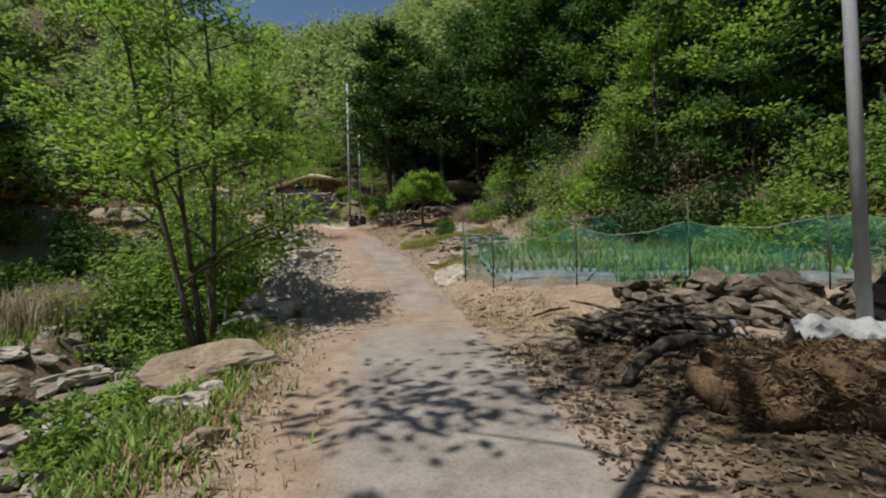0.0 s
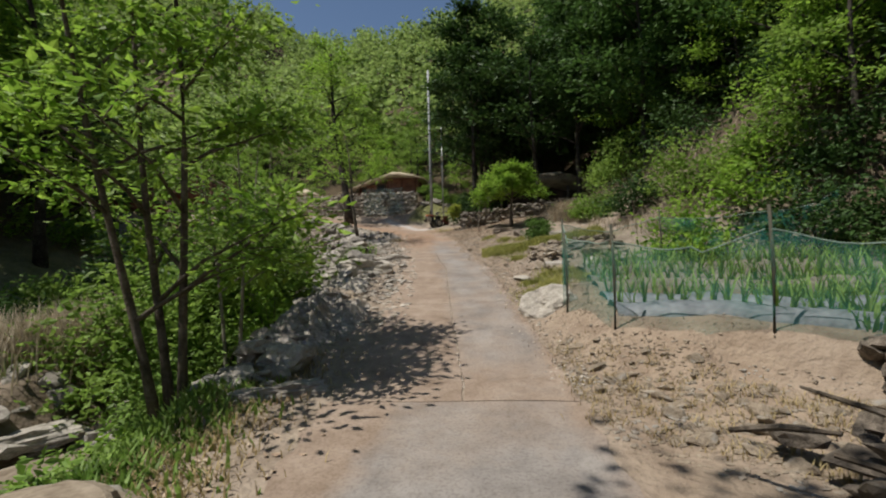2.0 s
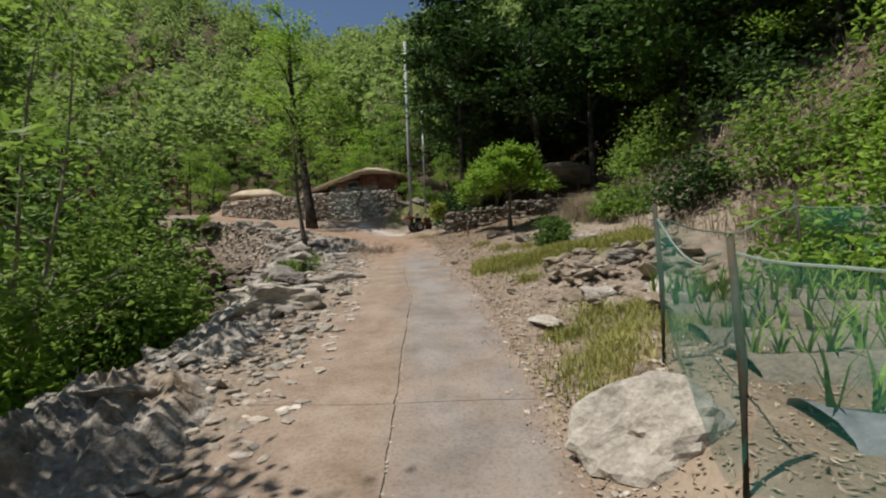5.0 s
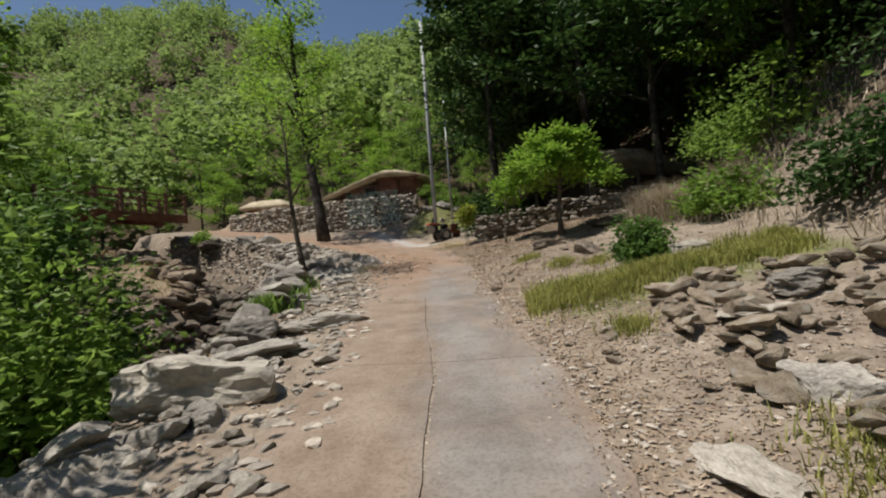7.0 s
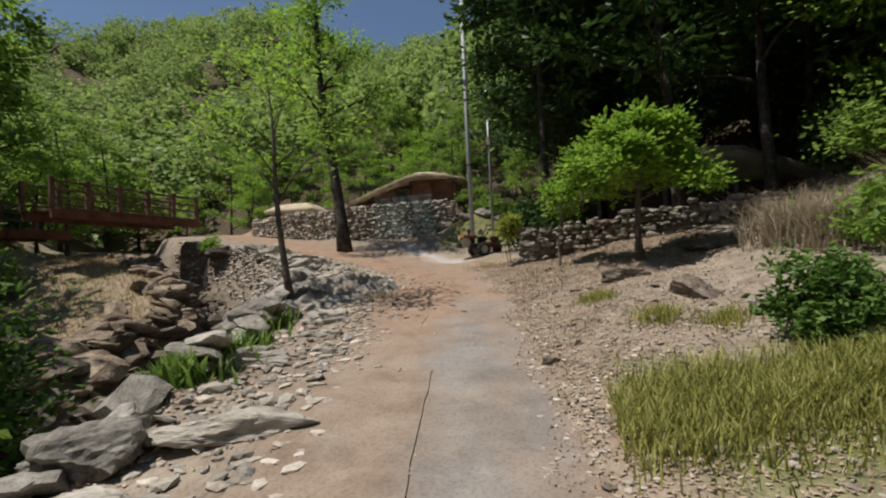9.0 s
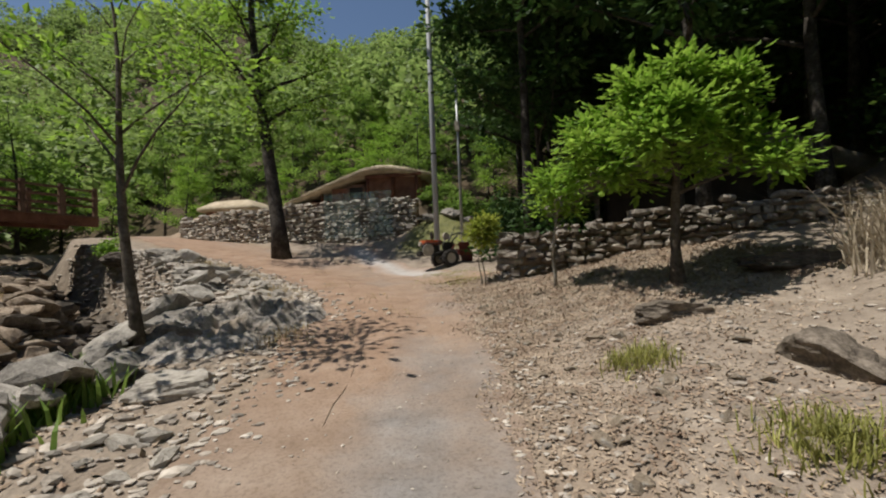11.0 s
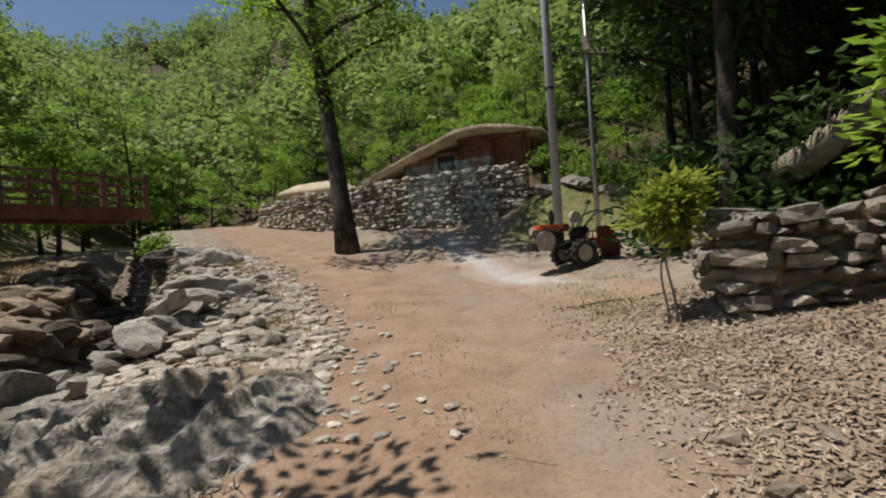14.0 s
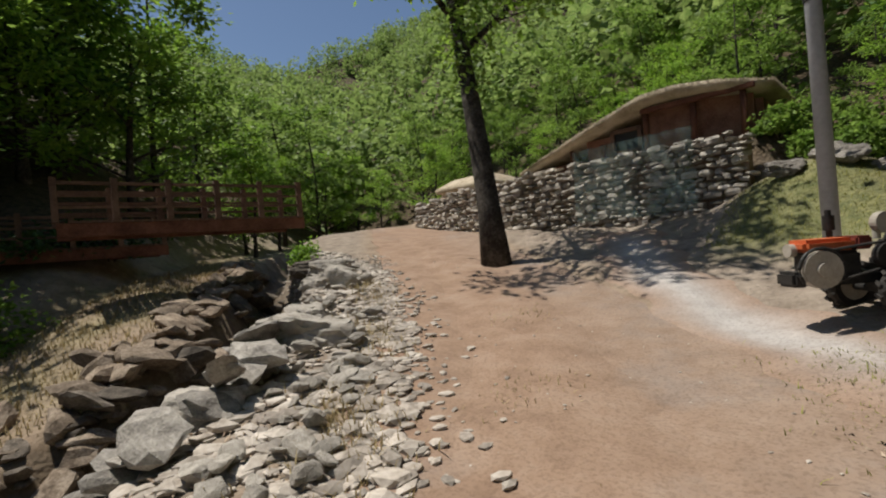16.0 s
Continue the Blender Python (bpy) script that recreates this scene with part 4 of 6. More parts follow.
def grow(seed, height, radius, spread, first=0.35, limbs=9, lean=(0, 0), wiggle=0.12, twigs=5, stems=1, rise=0.5, taper=0.88):
    """A skeleton: returns the wood's bmesh and the twig ends."""
    rng = random.Random(seed)
    bm = bmesh.new()
    tips = []
    for st in range(stems):
        off = Vector((0, 0, 0)) if stems == 1 else Vector((rng.uniform(-1, 1), rng.uniform(-1, 1), 0)) * max(radius * 3, 0.11)
        out = off * (0.0 if stems == 1 else 2.0)
        n = 9
        pts, rad = [], []
        ph = rng.uniform(0, 6)
        for i in range(n + 1):
            t = i / n
            pts.append(off + Vector((lean[0] * t + wiggle * math.sin(ph + 5 * t) * t + out.x * t * height * 0.35, lean[1] * t + wiggle * math.cos(ph * 2 + 4 * t) * t + out.y * t * height * 0.35, height * t - (0.15 if i == 0 else 0))))
            rad.append(radius * (1 - taper * t) * (1.35 if i == 0 else 1) / (1 if stems == 1 else 1.5))
        tube(bm, pts, rad, 9)
        tips.append(pts[-1])
        for j in range(limbs):
            t = first + (1 - first) * (j + rng.uniform(0, 0.8)) / limbs
            t = min(t, 0.97)
            i = int(t * n)
            p = pts[i].lerp(pts[min(i + 1, n)], t * n - i)
            az = j * 2.4 + rng.uniform(-0.5, 0.5)
            ln = spread * (1.05 - 0.6 * ((t - first) / (1 - first)) ** 1.5) * rng.uniform(0.7, 1.1)
            lp, lr = [], []
            r0 = radius * (1 - taper * t) * 0.5
            for q in range(5):
                k = q / 4
                lp.append(p + Vector((math.cos(az) * ln * k + rng.uniform(-1, 1) * 0.04 * ln, math.sin(az) * ln * k + rng.uniform(-1, 1) * 0.04 * ln, ln * rise * k ** 0.8)))
                lr.append(max(r0 * (1 - 0.8 * k), 0.006))
            lp[0] = p
            tube(bm, lp, lr, 5)
            tips.append(lp[-1])
            for w in range(twigs):
                k = rng.uniform(0.35, 1.0)
                a = lp[0].lerp(lp[-1], k)
                d = Vector((math.cos(az + rng.uniform(-1.4, 1.4)), math.sin(az + rng.uniform(-1.4, 1.4)), rng.uniform(-0.15, 0.9))) * ln * rng.uniform(0.2, 0.45)
                tube(bm, [a, a + d * 0.5 + Vector((0, 0, 0.03)), a + d], [max(r0 * 0.3, 0.006), max(r0 * 0.2, 0.004), 0.003], 3)
                tips += [a + d, a + d * 0.6]
    return bm, tips


def foliage(tips, seed, per, r, squash=0.42):
    rng = np.random.default_rng(seed)
    t = np.array([p[:] for p in tips])
    c = np.repeat(t, per, 0) + rng.normal(size=(len(t) * per, 3)) * np.array([r, r, r * squash])
    return c


def tree(label, x, y, height, radius, spread, leaf, size, per, r, seed, bark="bark", group="", z=None, category="tree", name="tree", rz=0.0, up=0.66, squash=0.42, **kw):
    bm, tips = grow(seed, height, radius, spread, **kw)
    e = tagged(empty(name, x, y, gz(x, y) if z is None else z, rz), label, category, group)
    part("trunk", bm, bark, e, smooth=True)
    put("crown", leaf_mesh("crown", foliage(tips, seed, per, r, squash), size, seed, up), leaf, e)
    return e


def shrub(label, x, y, h, w, leaf, size, n, seed, z=None, name="shrub", group="", stem="bark", squash=0.75):
    """A bush: several stems, and leaves in clumps of uneven size."""
    rng = np.random.default_rng(seed)
    e = tagged(empty(name, x, y, gz(x, y) if z is None else z), label, "bush", group)
    bm = bmesh.new()
    cl = []
    for k in range(22):
        d = rng.normal(size=3)
        d /= np.linalg.norm(d)
        d[2] = abs(d[2])
        c = d * np.array([w / 2, w / 2, h]) * rng.uniform(0.45, 0.85)
        c[2] = max(c[2], 0.15 * h)
        cl.append(c)
        if k < 9:
            tube(bm, [(c[0] * 0.1, c[1] * 0.1, -0.1), (c[0] * 0.5, c[1] * 0.5, c[2] * 0.6), tuple(c)], [0.01 * h + 0.005, 0.006 * h + 0.003, 0.003], 5)
    cl = np.array(cl)
    pick = rng.integers(0, len(cl), n)
    spread = np.array([w * 0.115, w * 0.115, h * 0.12 * squash])
    pts = cl[pick] + rng.normal(size=(n, 3)) * spread
    pts[:, 2] = np.maximum(pts[:, 2], 0.02)
    part("stem", bm, stem, e)
    put("leaves", leaf_mesh("leaves", pts, size, seed, 0.5), leaf, e)
    return e

# young tree over the track, at the start
tree("young broadleaf tree with several thin stems and bright leaves", -3.33, 8.97, 7.6, 0.09, 1.75, "leaf_bright", 0.135, 24, 0.25, 21, stems=3, limbs=12, first=0.17, rise=0.5, twigs=4)
tree("slender young tree with pale stems on the bank", -4.2, 11.7, 5.4, 0.06, 1.3, "leaf_mid", 0.13, 12, 0.26, 22, bark="barkpale", stems=2, limbs=8, first=0.3)
tree("slender young tree with pale stems on the bank", -5.2, 13.6, 6.0, 0.06, 1.4, "leaf_mid", 0.13, 12, 0.28, 23, bark="barkpale", stems=2, limbs=8, first=0.25)
# sapling with the pale forked trunk, and the oak
tree("young tree with a slender forked trunk on the rubble bank", -4.98, 23.75, 5.0, 0.08, 1.35, "leaf_bright", 0.14, 10, 0.27, 24, bark="bark", limbs=10, first=0.36, lean=(-0.6, 0.1), rise=0.8)
oak = tree("dark-barked oak standing in the earth track", -8.1, 33.3, 11.0, 0.26, 2.5, "leaf_bright", 0.19, 27, 0.32, 25, limbs=16, first=0.4, lean=(-1.2, 0.2), wiggle=0.35, rise=0.5, taper=0.72, bark="barkdark")
rt = np.random.default_rng(4)
tz = rt.choice([3.9, 4.4, 4.9, 5.3, 5.8, 6.2], 700) + rt.normal(0, 0.14, 700)
put("shoot_foliage", leaf_mesh("shoot_foliage", np.stack([-1.1 * tz / 11 + rt.normal(0, 0.3, 700), 0.2 * tz / 11 + rt.normal(0, 0.3, 700), tz], 1), 0.16, 4), "leaf_mid", oak, "leafy shoots growing from the trunk")["kind"] = "stuff"
# round-crowned tree on the right, thin tree and twin sapling
tree("small round-crowned tree with bright green leaves", 1.75, 25.2, 2.55, 0.09, 1.22, "leaf_bright", 0.135, 54, 0.16, 26, limbs=16, first=0.45, rise=0.32, twigs=5, up=0.7, squash=0.65)
tree("tall broadleaf tree shading the start of the track", -2.2, -1.8, 10.0, 0.13, 3.0, "leaf_mid", 0.2, 10, 0.42, 41, limbs=17, first=0.62, lean=(2.0, 5.5))
tree("tall broadleaf tree shading the bale", 2.7, -1.7, 9.0, 0.16, 2.8, "leaf_mid", 0.22, 26, 0.36, 42, limbs=13, first=0.58, lean=(0.2, 1.4))
tree("thin sapling in front of the dry stone wall", 0.26, 26.3, 1.75, 0.032, 0.5, "leaf_bright", 0.13, 15, 0.12, 27, bark="barkpale", limbs=8, first=0.5, twigs=3, rise=0.9, squash=0.8)
tree("low sapling with two pale stems", -0.95, 28.0, 1.15, 0.022, 0.2, "leaf_yellow", 0.11, 11, 0.10, 28, bark="barkpale", limbs=6, first=0.6, twigs=3, stems=2, rise=1.1, squash=0.9, up=0.5)

# added to shade the roof below; its leaf colour carries shade as well
tree("tall tree with leaves coloured dark for shade, over the shaded hut", 0.0, 30.9, 12.0, 0.15, 2.5, "leaf_dark", 0.28, 40, 0.42, 43, limbs=16, first=0.45, bark="barkdark", rise=0.35)

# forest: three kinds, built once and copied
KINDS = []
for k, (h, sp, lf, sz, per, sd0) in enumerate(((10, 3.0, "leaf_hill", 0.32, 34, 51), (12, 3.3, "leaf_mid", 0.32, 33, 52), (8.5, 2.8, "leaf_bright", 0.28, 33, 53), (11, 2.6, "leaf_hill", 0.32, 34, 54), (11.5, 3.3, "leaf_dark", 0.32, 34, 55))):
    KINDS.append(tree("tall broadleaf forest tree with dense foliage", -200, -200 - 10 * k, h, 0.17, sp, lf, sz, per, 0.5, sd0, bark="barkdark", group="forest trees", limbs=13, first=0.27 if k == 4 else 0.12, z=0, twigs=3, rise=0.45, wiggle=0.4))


def forest(spots, kinds, lo, hi, seed):
    rng = random.Random(seed)
    for x, y in spots:
        s = rng.uniform(lo, hi)
        ob = KINDS[rng.choice(kinds)]
        if not ob.get("used"):
            ob["used"] = 1
            ob.matrix_world = pose(x, y, gz(x, y) - 0.2, 0, 0, rng.uniform(0, 360)) @ Matrix.Scale(s, 4)
        else:
            c = copy_thing(ob, Matrix())
            c.matrix_basis = pose(x, y, gz(x, y) - 0.2, 0, 0, rng.uniform(0, 360)) @ Matrix.Scale(s, 4)


def scatter(n, fx, fy, gap, seed, ok=lambda x, y: True):
    rng = random.Random(seed)
    out = []
    for _ in range(n * 12):
        x, y = rng.uniform(*fx), rng.uniform(*fy)
        if ok(x, y) and all((x - a) ** 2 + (y - b) ** 2 > gap * gap for a, b in out):
            out.append((x, y))
        if len(out) >= n:
            break
    return out


# right hillside, leaf colours darkened for forest shade
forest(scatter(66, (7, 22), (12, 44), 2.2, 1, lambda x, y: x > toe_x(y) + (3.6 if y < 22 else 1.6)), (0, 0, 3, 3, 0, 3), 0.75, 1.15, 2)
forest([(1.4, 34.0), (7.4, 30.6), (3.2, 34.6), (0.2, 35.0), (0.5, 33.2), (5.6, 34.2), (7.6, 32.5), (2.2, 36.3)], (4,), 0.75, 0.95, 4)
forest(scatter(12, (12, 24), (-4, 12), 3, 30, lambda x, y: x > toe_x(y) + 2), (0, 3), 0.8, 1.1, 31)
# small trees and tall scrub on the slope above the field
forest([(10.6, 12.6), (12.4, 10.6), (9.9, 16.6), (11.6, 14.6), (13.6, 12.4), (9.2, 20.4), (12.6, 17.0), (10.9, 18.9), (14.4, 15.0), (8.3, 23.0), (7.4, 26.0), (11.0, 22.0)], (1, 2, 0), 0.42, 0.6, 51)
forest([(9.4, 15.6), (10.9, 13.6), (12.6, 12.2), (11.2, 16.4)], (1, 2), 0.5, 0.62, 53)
# tall trees added to shade the yard wall
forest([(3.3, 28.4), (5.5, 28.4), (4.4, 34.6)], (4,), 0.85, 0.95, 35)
# wood to the right of the hut, shade put into its leaf colours
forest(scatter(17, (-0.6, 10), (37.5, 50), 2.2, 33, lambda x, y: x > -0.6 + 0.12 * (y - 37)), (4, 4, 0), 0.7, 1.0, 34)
# left side beyond the stream
forest(scatter(22, (-30, -9), (2, 17), 2.2, 5, lambda x, y: bank_x(y) - x > 10.0 + 0.15 * y), (0, 3, 0, 3, 1), 0.8, 1.15, 6)
forest(scatter(24, (-36, -12), (15, 31), 2.3, 45, lambda x, y: bank_x(y) - x > (11.0 if y < 19 else 13.0)), (1, 2, 0), 0.8, 1.2, 46)
forest(scatter(16, (-36, -19), (36, 50), 2.8, 7, lambda x, y: bank_x(y) - x > 6.5), (1, 2), 0.7, 1.0, 8)
forest([(-24.6, 24.0), (-24.8, 27.6), (-23.4, 20.6), (-24.9, 31.0), (-26.5, 25.5), (-26.5, 28.8), (-28.5, 33.0), (-22.6, 22.6), (-29, 26)], (1, 2), 0.95, 1.25, 36)
# behind the hut and up the valley
forest(scatter(40, (-26, 8), (43, 62), 3.0, 9, lambda x, y: not (-19 < x + 0.55 * (y - 43) < -14.5 and y < 50)), (1, 2, 2), 0.38, 0.66, 10)


def far_woods():
    """Woods on the hillsides beyond, crowns of many leaf clumps."""
    rng = np.random.default_rng(5)
    n = 1500
    x, y = rng.uniform(-150, 110, n), rng.uniform(55, 200, n)
    lx, ly = rng.uniform(-110, -30, 350), rng.uniform(-20, 60, 350)
    rx, ry = rng.uniform(22, 70, 250), rng.uniform(-10, 60, 250)
    x, y = np.concatenate([x, lx, rx]), np.concatenate([y, ly, ry])
    z = ground(x, y)
    per = 150
    s = rng.uniform(0.7, 1.3, len(x))
    d = rng.normal(size=(len(x), per, 3))
    d /= np.linalg.norm(d, axis=2)[:, :, None]
    d *= rng.uniform(0.6, 1.0, (len(x), per, 1))
    c = np.stack([x, y, z + 4.2 * s], 1)[:, None, :] + d * (np.array([2.9, 2.9, 3.9])[None, None, :] * s[:, None, None])
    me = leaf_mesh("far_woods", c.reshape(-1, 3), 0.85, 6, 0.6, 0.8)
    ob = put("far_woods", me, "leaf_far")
    return tagged(ob, "dense green broadleaf woods covering the hillsides", "woods", kind="stuff")


far_woods()

# shrubs and undergrowth
shrub("clipped round green bush on the gravel", 2.35, 20.1, 0.95, 0.95, "leaf_bush", 0.09, 3600, 61)
SHR = []
rngs = random.Random(77)
for x, y, h, w, lf in ((5.6, 15.6, 1.5, 2.0, "leaf_bright"), (6.6, 18.0, 1.8, 2.4, "leaf_mid"), (5.5, 19.8, 1.4, 2.0, "leaf_dark"), (7.6, 20.5, 2.0, 2.8, "leaf_dark"), (7.8, 14.6, 1.8, 2.4, "leaf_dark"),
                       (9.4, 17.2, 2.2, 3.0, "leaf_bright"), (9.2, 12.6, 1.6, 2.4, "leaf_dark"), (10.6, 14.6, 2.0, 2.6, "leaf_dark"), (4.9, 22.6, 1.2, 1.6, "leaf_mid"), (11.4, 11.0, 1.6, 2.4, "leaf_mid"), (8.8, 22.6, 2.2, 2.8, "leaf_dark"), (6.4, 23.6, 1.8, 2.2, "leaf_mid"), (8.4, 13.4, 1.3, 1.9, "leaf_dark"), (9.1, 15.6, 1.6, 2.2, "leaf_dark"), (8.2, 17.0, 1.4, 1.9, "leaf_mid"), (9.8, 18.4, 1.8, 2.4, "leaf_dark"), (9.6, 9.2, 1.3, 2.0, "leaf_mid"), (10.8, 8.4, 1.6, 2.4, "leaf_mid"), (11.8, 9.6, 1.8, 2.4, "leaf_mid"), (8.9, 10.8, 1.2, 1.8, "leaf_mid"), (10.1, 10.6, 1.5, 2.2, "leaf_mid"), (12.8, 7.6, 1.8, 2.4, "leaf_mid"), (11.8, 17.8, 2.4, 3.0, "leaf_dark"), (12.6, 13.4, 2.2, 3.0, "leaf_bright"), (7.4, 16.4, 1.6, 2.0, "leaf_bright"), (10.4, 20.0, 2.2, 2.8, "leaf_dark"), (6.6, 25.6, 1.6, 2.2, "leaf_mid")):
    shrub("bright leafy shrub on the dry slope above the field", x, y, h * 1.25, w * 1.25, lf, 0.15, 1700, rngs.randint(0, 9999), group="hillside shrubs")
for y in np.arange(6.5, 15.5, 1.1):
    u = rngs.uniform(1.0, 2.0)
    shrub("green undergrowth on the stream bank", float(bank_x(y)) - u, float(y), rngs.uniform(0.8, 1.7), rngs.uniform(1.1, 1.9), rngs.choice(("leaf_mid", "weed", "leaf_bright")), 0.12, 1100, rngs.randint(0, 9999), group="bank undergrowth")
for y in np.arange(8.0, 30, 1.5):
    u = rngs.uniform(5.5, 8.5) + (4.5 if y > 19 else 0)
    shrub("green undergrowth beyond the stream", float(bank_x(y)) - u, float(y), rngs.uniform(1.2, 2.6), rngs.uniform(1.8, 3), rngs.choice(("leaf_mid", "leaf_dark", "leaf_bright")), 0.17, 1100, rngs.randint(0, 9999), group="far bank undergrowth")
for y in (11.5, 12.8, 14.0, 15.2, 16.3, 17.4, 18.4, 19.6, 13.4, 16.8):
    u = max(rngs.uniform(1.9, 3.4), float(bank_x(y)) + 1.2 + 0.85 * (y - 12.1))
    shrub("tall leafy thicket rising from the stream bed", float(bank_x(y)) - u, float(y), rngs.uniform(3.6, 5.0) * (0.62 if y < 14.5 else 1.0), rngs.uniform(2.2, 3.0), rngs.choice(("leaf_mid", "leaf_mid", "leaf_bush")), 0.16, 3000, rngs.randint(0, 9999), group="stream thicket")
for x, y, h in ((-2.6, 37.6, 0.9), (-1.6, 36.6, 1.1), (-0.4, 36.2, 1.3), (0.8, 35.4, 1.2), (-1.0, 38.4, 1.4), (-3.2, 38.6, 0.8), (-3.7, 37.4, 0.7), (-3.1, 37.0, 0.7), (-2.3, 36.9, 0.8), (-1.4, 37.3, 1.2)):
    shrub("dark undergrowth on the bank beside the hut", x, y, h, h * 1.5, "leaf_mid", 0.13, 1000, rngs.randint(0, 9999), group="hut undergrowth")
# the deep shade behind the wall is in the leaf colour
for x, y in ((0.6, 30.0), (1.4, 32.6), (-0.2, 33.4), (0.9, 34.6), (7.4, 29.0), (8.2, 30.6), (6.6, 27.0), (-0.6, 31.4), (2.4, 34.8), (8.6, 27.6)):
    shrub("undergrowth behind the stone wall, its leaves coloured dark for shade", x, y, rngs.uniform(1.6, 2.8), rngs.uniform(1.8, 2.6), "leaf_dark", 0.17, 1100, rngs.randint(0, 9999), group="shaded undergrowth")
shrub("light green shrub at the bridge end", -13.3, 31.9, 1.2, 0.9, "leaf_bright", 0.13, 700, 91)
for x, y in ((-8.4, 38.2), (-7.2, 38.0)):
    shrub("yellow-green herb on top of the terrace wall", x, y, 0.45, 0.6, "grass", 0.1, 250, 92)


# ---- fence with green net ----
FENCE = [(1.72, 11.05, 1.25), (2.15, 9.95, 1.4), (3.7, 9.15, 1.45), (5.35, 7.95, 1.55), (7.0, 6.8, 1.3), (9.0, 5.6, 1.5)]
fence = tagged(empty("net_fence", 1.72, 11.05, gz(1.72, 11.05)), "green net fence on thin dark posts round the field", "fence")


def fence_post(x, y, h):
    bm = bmesh.new()
    z = gz(x, y)
    o = fence.matrix_world.inverted()
    tube(bm, [o @ Vector((x, y, z - 0.3)), o @ Vector((x + 0.01, y, z + h * 0.5)), o @ Vector((x - 0.02, y + 0.01, z + h))], [0.024, 0.022, 0.018], 8)
    part("post", bm, "post", fence, smooth=True)


def net(a, b, ha, hb, za=0.02):
    bm = bmesh.new()
    o = fence.matrix_world.inverted()
    nx, nz = 14, 6
    rows = []
    for i in range(nx + 1):
        t = i / nx
        x, y = a[0] + (b[0] - a[0]) * t, a[1] + (b[1] - a[1]) * t
        h = (ha + (hb - ha) * t) - 0.14 * math.sin(math.pi * t)
        z0 = gz(x, y) + za
        rows.append([bm.verts.new(o @ Vector((x + 0.05 * math.sin(5 * t + k), y + 0.05 * math.sin(9 * t + 2 * k), z0 + h * k / nz))) for k in range(nz + 1)])
    for r0, r1 in zip(rows, rows[1:]):
        for k in range(nz):
            bm.faces.new((r0[k], r1[k], r1[k + 1], r0[k + 1]))
    top = [r[-1].co.copy() for r in rows]
    part("net", bm, "net", fence, "thin green plastic netting", smooth=True)
    bm = bmesh.new()
    tube(bm, top, [0.008] * len(top), 5)
    part("rope", bm, "rope", fence, "pale top rope")


for p in FENCE:
    fence_post(*p)
fence_post(1.95, 12.6, 1.3)
fence_post(4.6, 15.0, 1.3)
for a, b in zip(FENCE, FENCE[1:]):
    net(a, b, 1.15, 1.15)
net((1.95, 12.6), FENCE[0], 1.15, 1.15)
net((4.6, 15.0), (1.95, 12.6), 1.1, 1.15)
net((9.0, 5.6), (12.5, 9.5), 1.3, 1.9)
net((8.0, 14.2), (4.6, 15.0), 1.2, 1.1)


# ---- poles ----
def pole(label, x, y, h, r, name="utility_pole", lean=0.0, material="pole"):
    e = tagged(empty(name, x, y, gz(x, y)), label, "pole")
    bm = bmesh.new()
    tube(bm, [(0, 0, -0.5), (lean * 0.5, 0, h * 0.5), (lean, 0, h)], [r, r * 0.88, r * 0.75], 16)
    part("shaft", bm, material, e, smooth=True)
    return e


pa = pole("tall grey utility pole behind the power tiller", -2.65, 32.3, 9.5, 0.088)
pb = pole("thin pale lamp pole beside the utility pole", -2.0, 33.2, 5.9, 0.05, material="steel")
pc = pole("grey steel utility pole beside the rubble wall", 6.6, 5.85, 8.5, 0.095, lean=-0.4)
bm = bmesh.new()
tube(bm, [(0, 0, 5.5), (-0.3, -0.4, 5.7), (-0.62, -0.85, 5.6)], [0.02, 0.018, 0.016], 8)
part("arm", bm, "steel", pb)
bm = bmesh.new()
box(bm, (0.0, -0.12, 3.9), (0.16, 0.12, 0.3), bevel=0.015)
part("meter_box", bm, "rim", pb, "pale meter box")
for e, zs, r in ((pa, (3.2, 5.6), 0.088), (pc, (1.8, 4.2), 0.095)):
    for zz in zs:
        bm = bmesh.new()
        cyl(bm, (0, 0, zz), (0, 0, zz + 0.05), r + 0.006, r + 0.006, 16)
        part("band", bm, "black", e)

# ---- hut above the terrace wall ----
HZ = 5.48
hut = tagged(empty("thatched_hut", -6.5, 38.4, HZ), "low hut with a thick straw roof and dark red walls", "hut")


